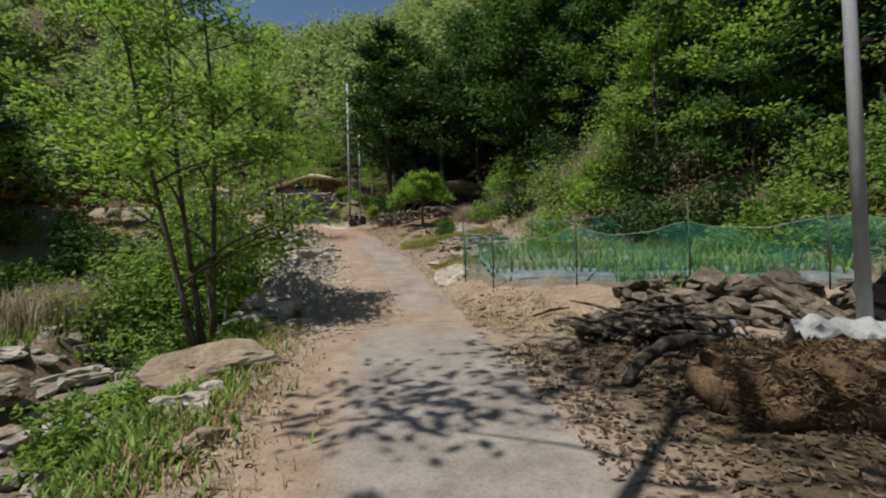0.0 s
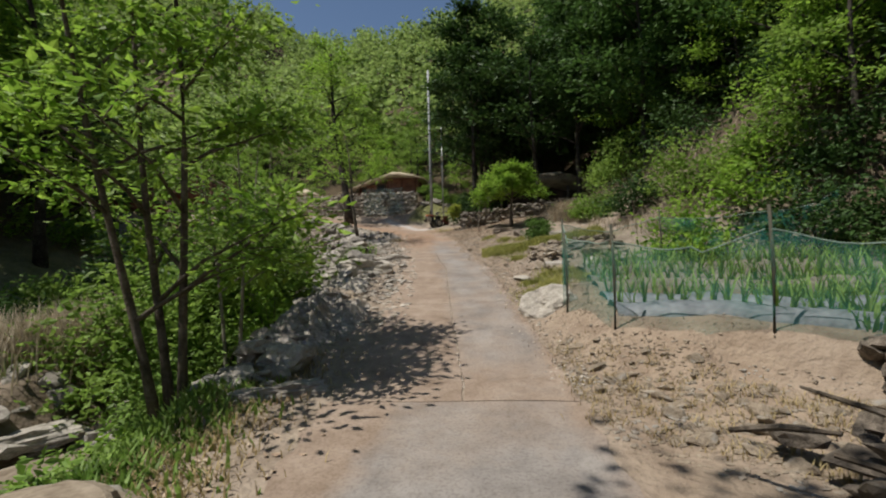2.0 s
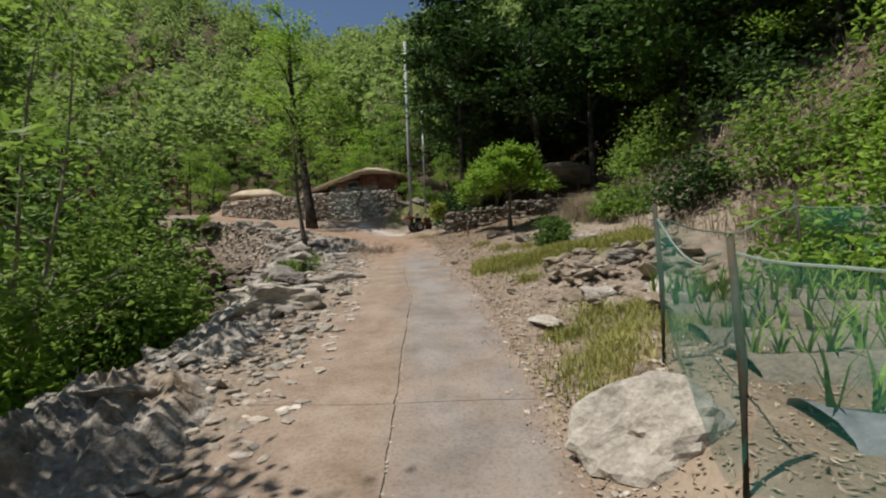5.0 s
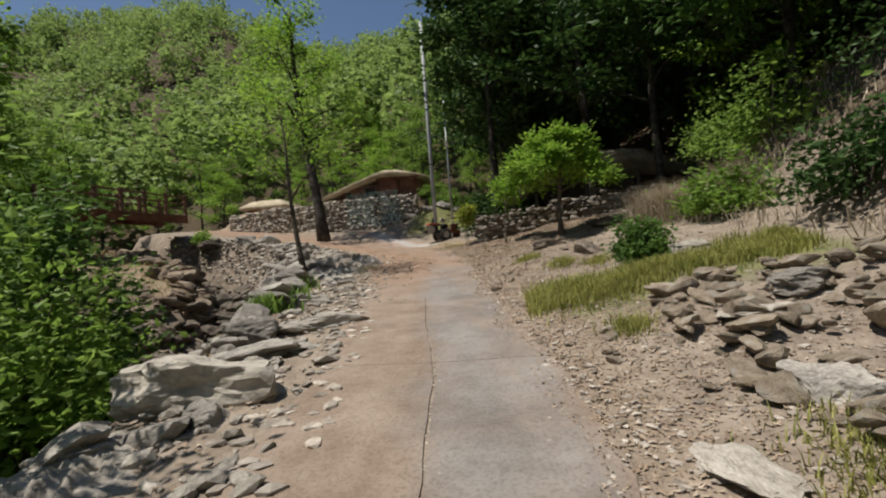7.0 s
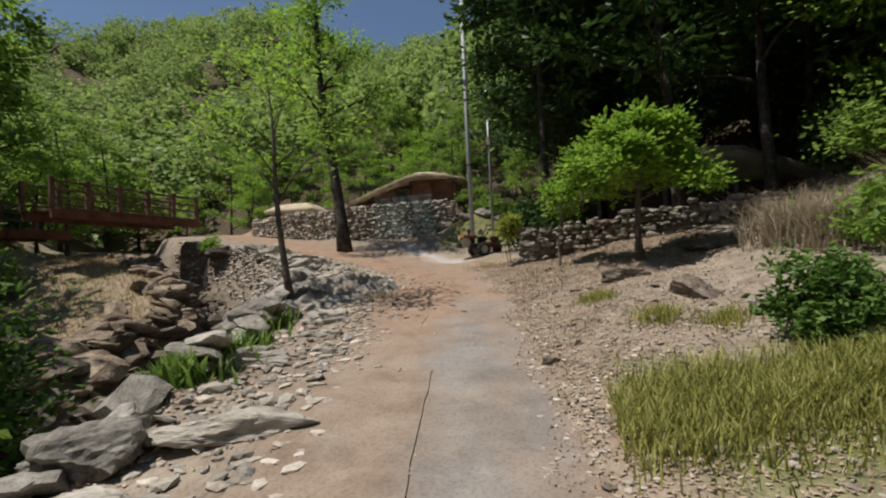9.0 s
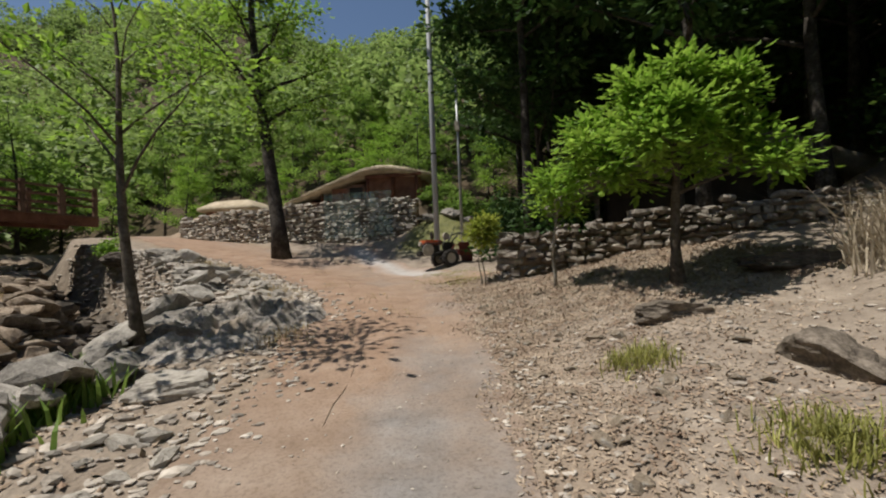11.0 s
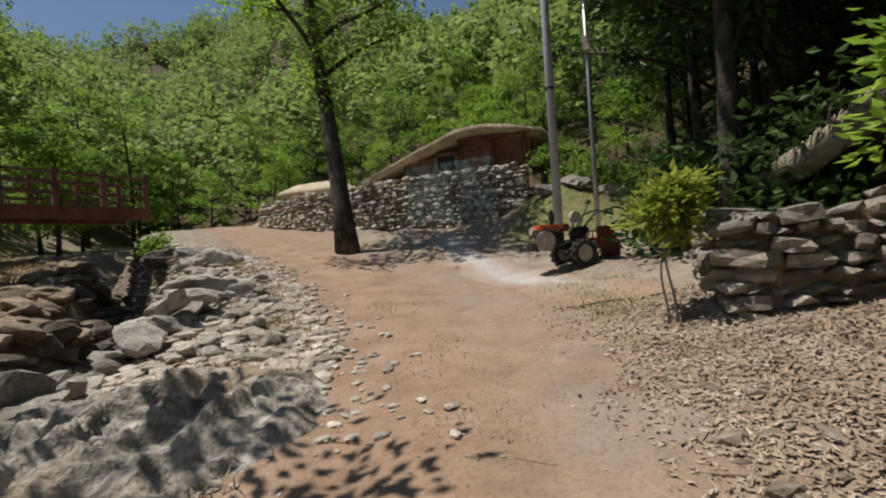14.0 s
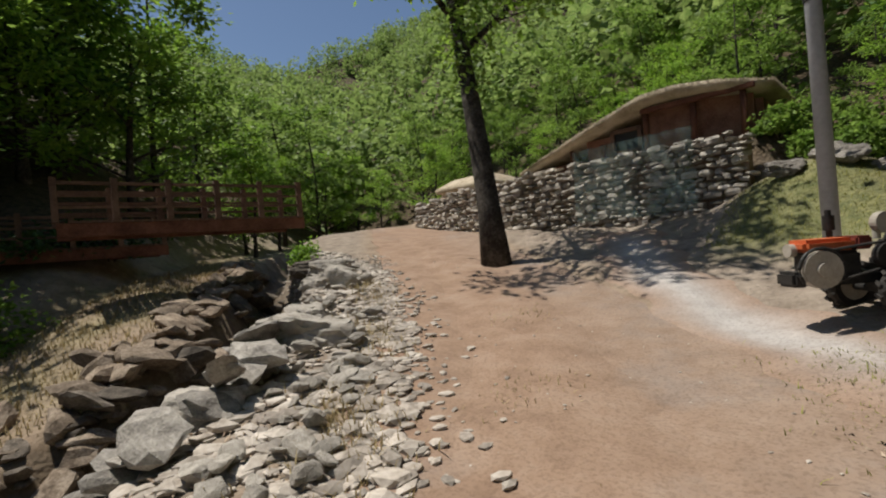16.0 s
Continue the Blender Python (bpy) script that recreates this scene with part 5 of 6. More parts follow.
def slab_roof(outline, ridge, thick, name, material, parent, sag=0.1):
    """A thatch blanket between its eave outline and a higher inner line, with rounded thick edges."""
    bm = bmesh.new()
    n = len(outline)
    k = 7
    cx = sum(p[0] for p in ridge) / len(ridge)
    rows = []
    for i, p in enumerate(outline):
        q = min(ridge, key=lambda r: (Vector(r) - Vector(p)).length)
        row = []
        for j in range(k + 1):
            t = j / k
            v = Vector(p).lerp(Vector(q), t)
            v.z += sag * math.sin(math.pi * t) + 0.03 * noise.noise(v * 2.5)
            row.append(v)
        rows.append(row)
    top = [[bm.verts.new(v) for v in r] for r in rows]
    for i in range(n):
        a, b = top[i], top[(i + 1) % n]
        for j in range(k):
            bm.faces.new((a[j], b[j], b[j + 1], a[j + 1]))
    lip = []
    for i, p in enumerate(outline):
        v = Vector(p)
        lip.append((bm.verts.new(v + (v - Vector((cx, v.y, v.z))).normalized() * 0.05 - Vector((0, 0, thick * 0.45))), bm.verts.new(v - Vector((0, 0, thick)) + (Vector(ridge[len(ridge) // 2]) - v) * 0.03)))
    for i in range(n):
        a, b = i, (i + 1) % n
        bm.faces.new((top[b][0], top[a][0], lip[a][0], lip[b][0]))
        bm.faces.new((lip[b][0], lip[a][0], lip[a][1], lip[b][1]))
    bm.faces.new([l[1] for l in lip])
    bmesh.ops.recalc_face_normals(bm, faces=bm.faces)
    return part(name, bm, material, parent, "thick straw thatch", smooth=True)


def dense(outline, step=0.35):
    out = []
    for a, b in zip(outline, outline[1:] + outline[:1]):
        a, b = Vector(a), Vector(b)
        n = max(1, int((b - a).length / step))
        out += [tuple(a.lerp(b, i / n)) for i in range(n)]
    return out


HUT_EAVE = [(-3.55, -1.0, 0.3), (-1.6, -1.2, 0.93), (0.15, -1.25, 1.5), (0.9, -1.25, 1.52), (1.8, -1.15, 1.42), (2.75, -0.9, 1.22), (2.9, 2.5, 1.1), (0.0, 3.6, 1.0), (-3.6, 2.4, 0.3)]
slab_roof(dense(HUT_EAVE),
          [(-1.8, 0.3, 0.95), (-0.6, 0.4, 1.4), (0.35, 0.0, 1.84), (0.9, 0.0, 1.82), (1.6, 0.2, 1.68)], 0.17, "roof", "thatch", hut, sag=0.03)
for i, (a, b, h) in enumerate((((-3.2, -0.5), (-1.6, -0.65), 0.32), ((-1.6, -0.65), (0.0, -0.7), 0.8), ((0.0, -0.7), (2.4, -0.4), 1.2), ((2.4, -0.4), (2.4, 2.3), 1.0), ((2.4, 2.3), (-3.2, 2.2), 0.5), ((-3.2, 2.2), (-3.2, -0.5), 0.35))):
    d = Vector((b[0] - a[0], b[1] - a[1], 0))
    bm = bmesh.new()
    box(bm, (0, 0, 0), (d.length - 0.165, 0.16, h + 0.5), Matrix.Translation(((a[0] + b[0]) / 2, (a[1] + b[1]) / 2, h / 2 - 0.25)) @ Matrix.Rotation(math.atan2(d.y, d.x), 4, "Z"))
    part("wall", bm, "mudwall", hut, "dark red mud and timber wall")
for x in (-1.9, -1.0, 0.12, 1.2, 2.2):
    bm = bmesh.new()
    cyl(bm, (x, -0.92, -0.1), (x, -0.86, 1.25 if x > 0 else (1.05 if x > -0.5 else (0.9 if x > -1 else 0.6))), 0.075, 0.065, 10)
    part("post", bm, "redwood", hut, smooth=True)
bm = bmesh.new()
for zz in (0.32, 0.86):
    box(bm, (-0.4, -0.84, zz), (0.75, 0.1, 0.1), bevel=0.01)
for xx in (-0.75, -0.05):
    box(bm, (xx, -0.84, 0.59), (0.1, 0.1, 0.62), bevel=0.01)
win = part("window", bm, "bridgewood", hut, "timber window frame")
bm = bmesh.new()
box(bm, (-0.4, -0.8, 0.59), (0.62, 0.04, 0.46))
part("pane", bm, "black", win, "dark window opening")
bm = bmesh.new()
box(bm, (1.25, -0.98, 1.18), (2.4, 0.12, 0.12), bevel=0.02)
part("beam", bm, "redwood", hut, "round timber under the eave")

small = tagged(empty("thatched_shelter", -14.6, 41.2, gz(-14.6, 41.2)), "small low thatched shelter behind the wall", "hut")
slab_roof(dense([(-1.5, -1.2, 0.35), (1.5, -1.2, 0.35), (1.5, 1.2, 0.35), (-1.5, 1.2, 0.35)]), [(-0.5, 0, 0.85), (0.5, 0, 0.85)], 0.2, "roof", "thatch", small)
bm = bmesh.new()
box(bm, (0, 0, -0.1), (2.4, 1.8, 0.7))
part("wall", bm, "mudwall", small)



def fringe(parent, outline, n, seed, drop=0.3):
    """Loose straw ends hanging from a thatch edge."""
    rng = np.random.default_rng(seed)
    o = np.array(outline)
    i = rng.integers(0, len(o), n)
    t = rng.uniform(0, 1, (n, 1))
    p = o[i] * (1 - t) + o[(i + 1) % len(o)] * t
    c = p - o.mean(0)
    c[:, 2] = 0
    c /= np.linalg.norm(c, axis=1)[:, None] + 1e-6
    a = p + c * rng.uniform(-0.12, 0.04, (n, 1)) + np.array([0, 0, 0.03])
    b = p + c * rng.uniform(0.02, 0.12, (n, 1)) - np.array([0, 0, 1]) * rng.uniform(0.08, drop, (n, 1))
    sd = np.cross(c, [0, 0, 1]) * 0.012
    v = np.stack([a - sd, a + sd, b], 1).reshape(-1, 3)
    f = np.arange(n * 3).reshape(-1, 3)
    return put("straw_fringe", from_arrays("straw_fringe", v, f), "straw", parent, "loose straw ends along the eave")


fringe(hut, dense(HUT_EAVE), 2600, 1, 0.13)
wn_net = bmesh.new()
grid = []
for i in range(15):
    x = -8.0 + 2.9 * i / 14
    yy = float(np.interp(x, [-8, -6, -4.2], [37.05, 36.85, 36.75])) - 0.31
    grid.append([wn_net.verts.new((x + 0.03 * math.sin(3 * k + i), yy - 0.02 * k * 0.2 + 0.03 * math.sin(i * 2 + k), 5.9 - 0.26 * k)) for k in range(8)])
for a, b in zip(grid, grid[1:]):
    for k in range(7):
        wn_net.faces.new((a[k], b[k], b[k + 1], a[k + 1]))
tagged(obj("draped_net", wn_net, "netfaded", smooth=True), "thin green netting draped over the terrace wall", "net")

# second hut in the shade on the right
hut2 = tagged(empty("shaded_hut", 3.9, 30.9, gz(3.6, 30.9)), "old thatched hut standing in deep shade", "hut")
h2z = gz(3.6, 30.9)
H2_EAVE = [(-3.5, -1.5, 4.1 - h2z), (-2.75, -1.7, 4.7 - h2z), (-1.9, -1.8, 5.05 - h2z), (-0.6, -1.9, 5.35 - h2z), (1.2, -1.8, 5.35 - h2z), (3.6, -1.5, 4.5 - h2z), (3.5, 1.5, 4.5 - h2z), (0.3, 1.7, 4.9 - h2z), (-3.3, 1.4, 4.1 - h2z)]
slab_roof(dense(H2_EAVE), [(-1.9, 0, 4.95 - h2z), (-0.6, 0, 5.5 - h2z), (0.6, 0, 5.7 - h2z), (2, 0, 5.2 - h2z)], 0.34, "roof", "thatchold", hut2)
fringe(hut2, dense(H2_EAVE), 2200, 9, 0.16)
# the deep shade on this wall is put into its near-black colour
bm = bmesh.new()
box(bm, (0.4, 0.2, 0.5), (5.0, 2.2, 2.1), bevel=0.03)
part("wall", bm, "shademud", hut2, "earth wall, its colour darkened for the shade")
for x in (-2.4, -0.6, 1.2, 3.0):
    bm = bmesh.new()
    cyl(bm, (x, -1.3, -0.3), (x, -1.3, 4.62 + 0.3 * min(x + 2.4, 2.0) - h2z - 0.35), 0.07, 0.06, 8)
    part("post", bm, "bark", hut2)

# ---- bridge ----


def bridge(label, x, y, z, ln, rz, w=1.6, posts=1.1, name="wooden_bridge"):
    """A footbridge that runs from (x, y) along its own -x axis."""
    e = tagged(empty(name, x, y, z, rz), label, "bridge")
    ln = -ln
    bm = bmesh.new()
    for yy in (0.1, w - 0.1):
        box(bm, (ln / 2, yy, -0.27), (abs(ln), 0.16, 0.3), bevel=0.01)
    part("girder", bm, "redwood", e, "red-brown girders")
    n = int(abs(ln) / 0.2)
    pl = bmesh.new()
    box(pl, (0, 0, 0), (0.185, w, 0.05), bevel=0.006)
    me = bpy.data.meshes.new("plank")
    pl.to_mesh(me)
    pl.free()
    me.materials.append(M["bridgewood"])
    for i in range(n):
        ob = new("plank", me)
        ob.parent = e
        ob.matrix_basis = pose(-(i + 0.5) * 0.2, w / 2, -0.09)
    for yy in (0.06, w - 0.06):
        for i in range(int(abs(ln) / posts) + 1):
            bm = bmesh.new()
            box(bm, (-0.1 - i * posts, yy, 0.4), (0.13, 0.13, 1.0), bevel=0.012)
            part("post", bm, "bridgewood", e)
        for zz, hh in ((0.78, 0.07), (0.5, 0.06), (0.24, 0.06)):
            bm = bmesh.new()
            box(bm, (ln / 2, yy, zz), (abs(ln) - 0.05, 0.07, hh), bevel=0.008)
            part("rail", bm, "bridgewood", e)
    return e


bridge("red-brown wooden footbridge with a slatted railing", -14.45, 32.7, 5.08, 5.6, 82.5)
bridge("shaded wooden walkway with a railing under the trees", -18.2, 30.2, 4.66, 6.6, 84.0)

# ---- power tiller ----
til = tagged(empty("power_tiller", -2.28, 31.2, gz(-2.28, 31.2) - 0.04, 220), "old two-wheeled power tiller with an orange bonnet", "tiller")
til.scale = (0.86, 0.86, 0.86)


def wheel(x, y, r, w, rim_label="dusty pale rim"):
    bm = bmesh.new()
    seg = 28
    prof = [(r * 0.62, -w / 2 * 0.8), (r * 0.9, -w / 2), (r, -w / 2 * 0.6), (r, w / 2 * 0.6), (r * 0.9, w / 2), (r * 0.62, w / 2 * 0.8)]
    rings = [[bm.verts.new((x + a * math.cos(2 * math.pi * k / seg), y + b, r + a * math.sin(2 * math.pi * k / seg))) for a, b in prof] for k in range(seg)]
    for k in range(seg):
        p, q = rings[k], rings[(k + 1) % seg]
        for j in range(len(prof)):
            bm.faces.new((p[j], q[j], q[(j + 1) % len(prof)], p[(j + 1) % len(prof)]))
    for k in range(14):
        a = 2 * math.pi * k / 14
        for s in (-1, 1):
            box(bm, (0, 0, 0), (0.035, w * 0.46, 0.045), Matrix.Translation((x, y + s * w * 0.24, r)) @ Matrix.Rotation(a + s * 0.1, 4, "Y") @ Matrix.Translation((0, 0, r)) @ Matrix.Rotation(s * 0.5, 4, "Z"))
    bmesh.ops.recalc_face_normals(bm, faces=bm.faces)
    wh = part("wheel", bm, "rubber", til, "lugged black tyre")
    bm = bmesh.new()
    cyl(bm, (x, y - w * 0.25, r), (x, y + w * 0.25, r), r * 0.62, r * 0.62, 24)
    cyl(bm, (x, y - w * 0.42, r), (x, y + w * 0.42, r), r * 0.2, r * 0.2, 12)
    part("rim", bm, "rim", wh, rim_label)


wheel(0, -0.36, 0.26, 0.17)
wheel(0, 0.36, 0.26, 0.17)


def tp(name, material, label, *shapes, smooth=False):
    """A part of the tiller from boxes (centre, size), bars (ends, radius) and bent tubes (points, radius)."""
    bm = bmesh.new()
    for kind, *a in shapes:
        flip = Vector((1, -1, 1))
        if kind == "box":
            box(bm, Vector(a[0]) * flip, a[1], bevel=a[2])
        elif kind == "cyl":
            cyl(bm, Vector(a[0]) * flip, Vector(a[1]) * flip, a[2], a[2], 20)
        else:
            tube(bm, [Vector(q) * flip for q in a[0]], [a[1]] * len(a[0]), 8)
    return part(name, bm, material, til, label, smooth)


tp("chassis", "black", "oily black frame", ("box", (0.2, 0, 0.4), (1.1, 0.3, 0.12), 0.02), ("cyl", (0, -0.36, 0.26), (0, 0.36, 0.26), 0.045))
tp("gearbox", "black", "greasy gearbox", ("box", (-0.15, 0, 0.4), (0.42, 0.26, 0.36), 0.05), ("box", (-0.2, 0, 0.66), (0.3, 0.22, 0.22), 0.04))
tp("engine", "black", "black diesel engine", ("box", (0.5, 0, 0.56), (0.5, 0.3, 0.26), 0.03), ("cyl", (0.4, -0.1, 0.6), (0.4, 0.28, 0.6), 0.12))
tp("bonnet", "orange", "faded orange fuel tank", ("box", (0.56, 0, 0.76), (0.52, 0.34, 0.13), 0.04))
tp("radiator", "redpaint", "rusty radiator box", ("box", (0.22, 0, 0.76), (0.16, 0.32, 0.14), 0.02))
tp("flywheel", "rim", "grey flywheel", ("cyl", (0.72, -0.18, 0.52), (0.72, -0.27, 0.52), 0.19), ("cyl", (0.72, -0.27, 0.52), (0.72, -0.3, 0.52), 0.07))
tp("flywheel_guard", "black", "black flywheel guard", ("tube", [(0.72 + 0.22 * math.cos(q), -0.24, 0.52 + 0.22 * math.sin(q)) for q in np.linspace(-0.6, 3.6, 12)], 0.018))
tp("pulley", "black", "", ("cyl", (0.08, -0.2, 0.62), (0.08, -0.28, 0.62), 0.13), ("cyl", (0.08, -0.28, 0.62), (0.08, -0.3, 0.62), 0.04))
tp("belt", "rubber", "worn drive belt", ("tube", [(0.72, -0.23, 0.7), (0.1, -0.23, 0.76)], 0.015), ("tube", [(0.72, -0.23, 0.36), (0.1, -0.23, 0.5)], 0.015))
tp("hand_wheel", "redpaint", "dull red hand wheel", ("tube", [(-0.3 + 0.15 * math.cos(q), -0.24, 0.52 + 0.15 * math.sin(q)) for q in np.linspace(0, 2 * math.pi, 18)], 0.016), ("tube", [(-0.44, -0.24, 0.52), (-0.16, -0.24, 0.52)], 0.012), ("tube", [(-0.3, -0.24, 0.38), (-0.3, -0.24, 0.66)], 0.012))
tp("exhaust", "black", "sooty exhaust pipe", ("cyl", (0.35, 0.14, 0.8), (0.35, 0.14, 1.12), 0.03), ("cyl", (0.35, 0.14, 0.9), (0.35, 0.14, 1.06), 0.055))
tp("air_filter", "rim", "dented air filter", ("cyl", (-0.02, -0.05, 0.95), (-0.02, -0.14, 0.95), 0.11), ("cyl", (-0.02, 0, 0.78), (-0.02, 0, 0.95), 0.035))
tp("gear_lever", "black", "", ("tube", [(-0.2, 0.02, 0.75), (-0.3, 0.02, 1.0), (-0.42, 0.02, 1.22)], 0.012), ("cyl", (-0.42, 0.02, 1.2), (-0.43, 0.02, 1.26), 0.025))
for sgn in (-1, 1):
    tp("handlebar", "black", "bent black handlebar", ("tube", [(-0.15, sgn * 0.1, 0.7), (-0.4, sgn * 0.2, 1.0), (-0.8, sgn * 0.3, 1.1), (-1.15, sgn * 0.32, 1.02)], 0.02), smooth=True)
    tp("grip", "rubber", "rubber grip", ("tube", [(-1.05, sgn * 0.315, 1.045), (-1.22, sgn * 0.325, 1.0)], 0.028))
tp("headlight", "rim", "round headlight", ("cyl", (0.82, 0.02, 0.72), (0.88, 0.02, 0.72), 0.07))
tp("front_weight", "black", "cast front weight", ("box", (0.86, 0, 0.42), (0.16, 0.3, 0.16), 0.03))
tp("tine_cover", "redpaint", "rusty red rotary cover", ("box", (-0.62, 0, 0.44), (0.5, 0.6, 0.2), 0.05), ("box", (-0.85, 0, 0.3), (0.06, 0.6, 0.3), 0.02))
for q in np.linspace(-0.26, 0.26, 6):
    tp("tine", "black", "", ("tube", [(-0.6, q, 0.34), (-0.5, q, 0.16), (-0.58, q + 0.04, 0.06)], 0.014))
tp("side_panel", "redpaint", "rusty red side panel", ("box", (-0.55, -0.31, 0.62), (0.42, 0.03, 0.26), 0.01))

# ---- straw bale, tarpaulin and dark heap at the start ----
bale = tagged(empty("straw_bale", 3.45, 3.7, gz(3.45, 3.7) - 0.03, -8), "big rotting round bale lying on its side", "bale")
bm = bmesh.new()
bmesh.ops.create_cone(bm, cap_ends=True, segments=40, radius1=0.36, radius2=0.42, depth=2.1, matrix=Matrix.Translation((0.25, -0.1, 0.2)) @ Matrix.Rotation(math.pi / 2, 4, "Y"))
bmesh.ops.bevel(bm, geom=[e for e in bm.edges if e.calc_face_angle(0) > 1], offset=0.14, segments=4, affect="EDGES")
bmesh.ops.subdivide_edges(bm, edges=[e for e in bm.edges if e.calc_length() > 0.5], cuts=14, use_grid_fill=True)
for v in bm.verts:
    v.co += Vector((v.co.x * 0.02, v.co.y * 0.05, 0)) + v.normal * 0.13 * noise.fractal(v.co * 2.6, 0.8, 2, 5)
    v.co.z = max(v.co.z * 0.95, -0.08)
part("bale_body", bm, "bag", bale, smooth=True)



rb = np.random.default_rng(8)
ang, along = rb.uniform(-0.3, math.pi + 0.3, 2200), rb.uniform(-0.85, 1.3, 2200)
cb = np.stack([along, -0.1 + 0.43 * np.cos(ang), 0.2 + 0.42 * np.sin(ang)], 1)
put("loose_straw", leaf_mesh("loose_straw", cb, 0.13, 8, 0.3, 0.1), "rotstraw", bale, "loose rotting straw ends")


log = tagged(empty("log", 2.75, 4.75, gz(2.75, 4.75)), "dark rotting log lying against the bale", "log")
bm = bmesh.new()
tube(bm, [(-0.5, -0.35, 0.06), (-0.2, -0.1, 0.2), (0.2, 0.12, 0.3), (0.6, 0.22, 0.34), (0.95, 0.25, 0.3)], [0.05, 0.075, 0.08, 0.07, 0.045], 12)
bmesh.ops.subdivide_edges(bm, edges=[e for e in bm.edges if e.calc_length() > 0.2], cuts=4)
for v in bm.verts:
    v.co += Vector((0, 0, 1)) * 0.04 * noise.fractal(v.co * 5, 0.8, 2, 4)
part("trunk", bm, "barkdark", log, smooth=True)


def tarp(x, y, w, d, h, rz, seed):
    bm = bmesh.new()
    bmesh.ops.create_grid(bm, x_segments=18, y_segments=14, size=0.5)
    for v in bm.verts:
        v.co = Vector((v.co.x * w, v.co.y * d, h * (0.5 + noise.fractal(Vector((v.co.x * 4 + seed, v.co.y * 4, 0)), 1, 2, 4))))
    ex = bmesh.ops.extrude_face_region(bm, geom=list(bm.faces))
    for v in ex["geom"]:
        if isinstance(v, bmesh.types.BMVert):
            v.co.z -= 0.02
    bmesh.ops.recalc_face_normals(bm, faces=bm.faces)
    ob = obj("tarpaulin", bm, "tarp", smooth=True)
    ob.matrix_world = pose(x, y, gz(x, y) + 0.08, 0, 0, rz)
    return tagged(ob, "crumpled pale tarpaulin sheet beside the bale", "tarpaulin")


tarp(4.7, 6.5, 0.8, 0.5, 0.2, 20, 1)
tarp(6.3, 5.6, 1.8, 0.8, 0.3, -10, 7)
pile("debris_heap", "heap of dark broken wood and stones", "heap", lambda r: (r.gauss(3.75, 0.5), r.gauss(6.5, 0.36), r.uniform(0, 0.3)), 150, (0.1, 0.38), "rockdark", MID, 12)

rst = random.Random(5)
deb = tagged(empty("brushwood", 3.8, 6.4, gz(3.8, 6.4)), "broken dark sticks lying on the heap", "brushwood")
for _ in range(60):
    bm = bmesh.new()
    a = rst.uniform(0, 6.3)
    ln = rst.uniform(0.2, 0.6)
    c = Vector((rst.gauss(0, 0.42), rst.gauss(-0.1, 0.3), rst.uniform(0.15, 0.5)))
    d = Vector((math.cos(a), math.sin(a), rst.uniform(-0.3, 0.3))) * ln
    tube(bm, [c - d, c + Vector((0, 0, 0.03)), c + d], [0.02, 0.025, 0.012], 6)
    part("stick", bm, rst.choice(("bark", "bark", "barkdark")), deb)

# ---- ground cover: leaves, grass ----


def litter(name, label, n, place, size, material, seed, lift=0.015, up=0.75, slim=0.5):
    rng = np.random.default_rng(seed)
    x, y = place(rng, n)
    z = ground(x, y) + lift + rng.uniform(0, 0.018, len(x))
    ob = put(name, leaf_mesh(name, np.stack([x, y, z], 1), size, seed, up, slim, 0.36), material)
    return tagged(ob, label, "leaf litter", kind="stuff")


def right_side(rng, n):
    y = 8.5 + 19 * rng.uniform(0, 1, n) ** 0.55
    v = np.abs(rng.normal(0.6, 1.6, n)) * np.where(y < 14, 0.8, 1) + np.where(y > 14, 0.0, 0.1)
    return road_x(y) + road_w(y) + v - 0.25 + 0.1 * np.sin(3 * y), y


def left_side(rng, n):
    y = rng.uniform(1, 30, n)
    return bank_x(y) + np.abs(rng.normal(0, 0.5, n)) * 1.2 - 0.2, y


def yard(rng, n):
    y = rng.uniform(24.5, 29, n)
    return road_x(y) + road_w(y) + (-0.5 + 5.0 * rng.uniform(0, 1, n) ** 0.7) + 0.15 * np.sin(4 * y), y


def start_side(rng, n):
    return rng.uniform(1.3, 5.5, n), rng.uniform(-1, 6.4, n)


litter("dry_leaves", "pale dry leaves scattered over the gravel", 30000, right_side, 0.055, "dryleaf", 1, 0.006, up=0.85, slim=0.38)
litter("dry_leaves", "pale dry leaves along the bank", 6000, left_side, 0.08, "dryleaf", 2)
litter("dry_leaves", "thick curled dry leaves below the stone wall", 20000, yard, 0.066, "dryleaf", 3, 0.01, up=0.75, slim=0.36)
litter("rotting_leaves", "dark rotting leaves and bark on the ground", 7000, start_side, 0.09, "darkleaf", 4)


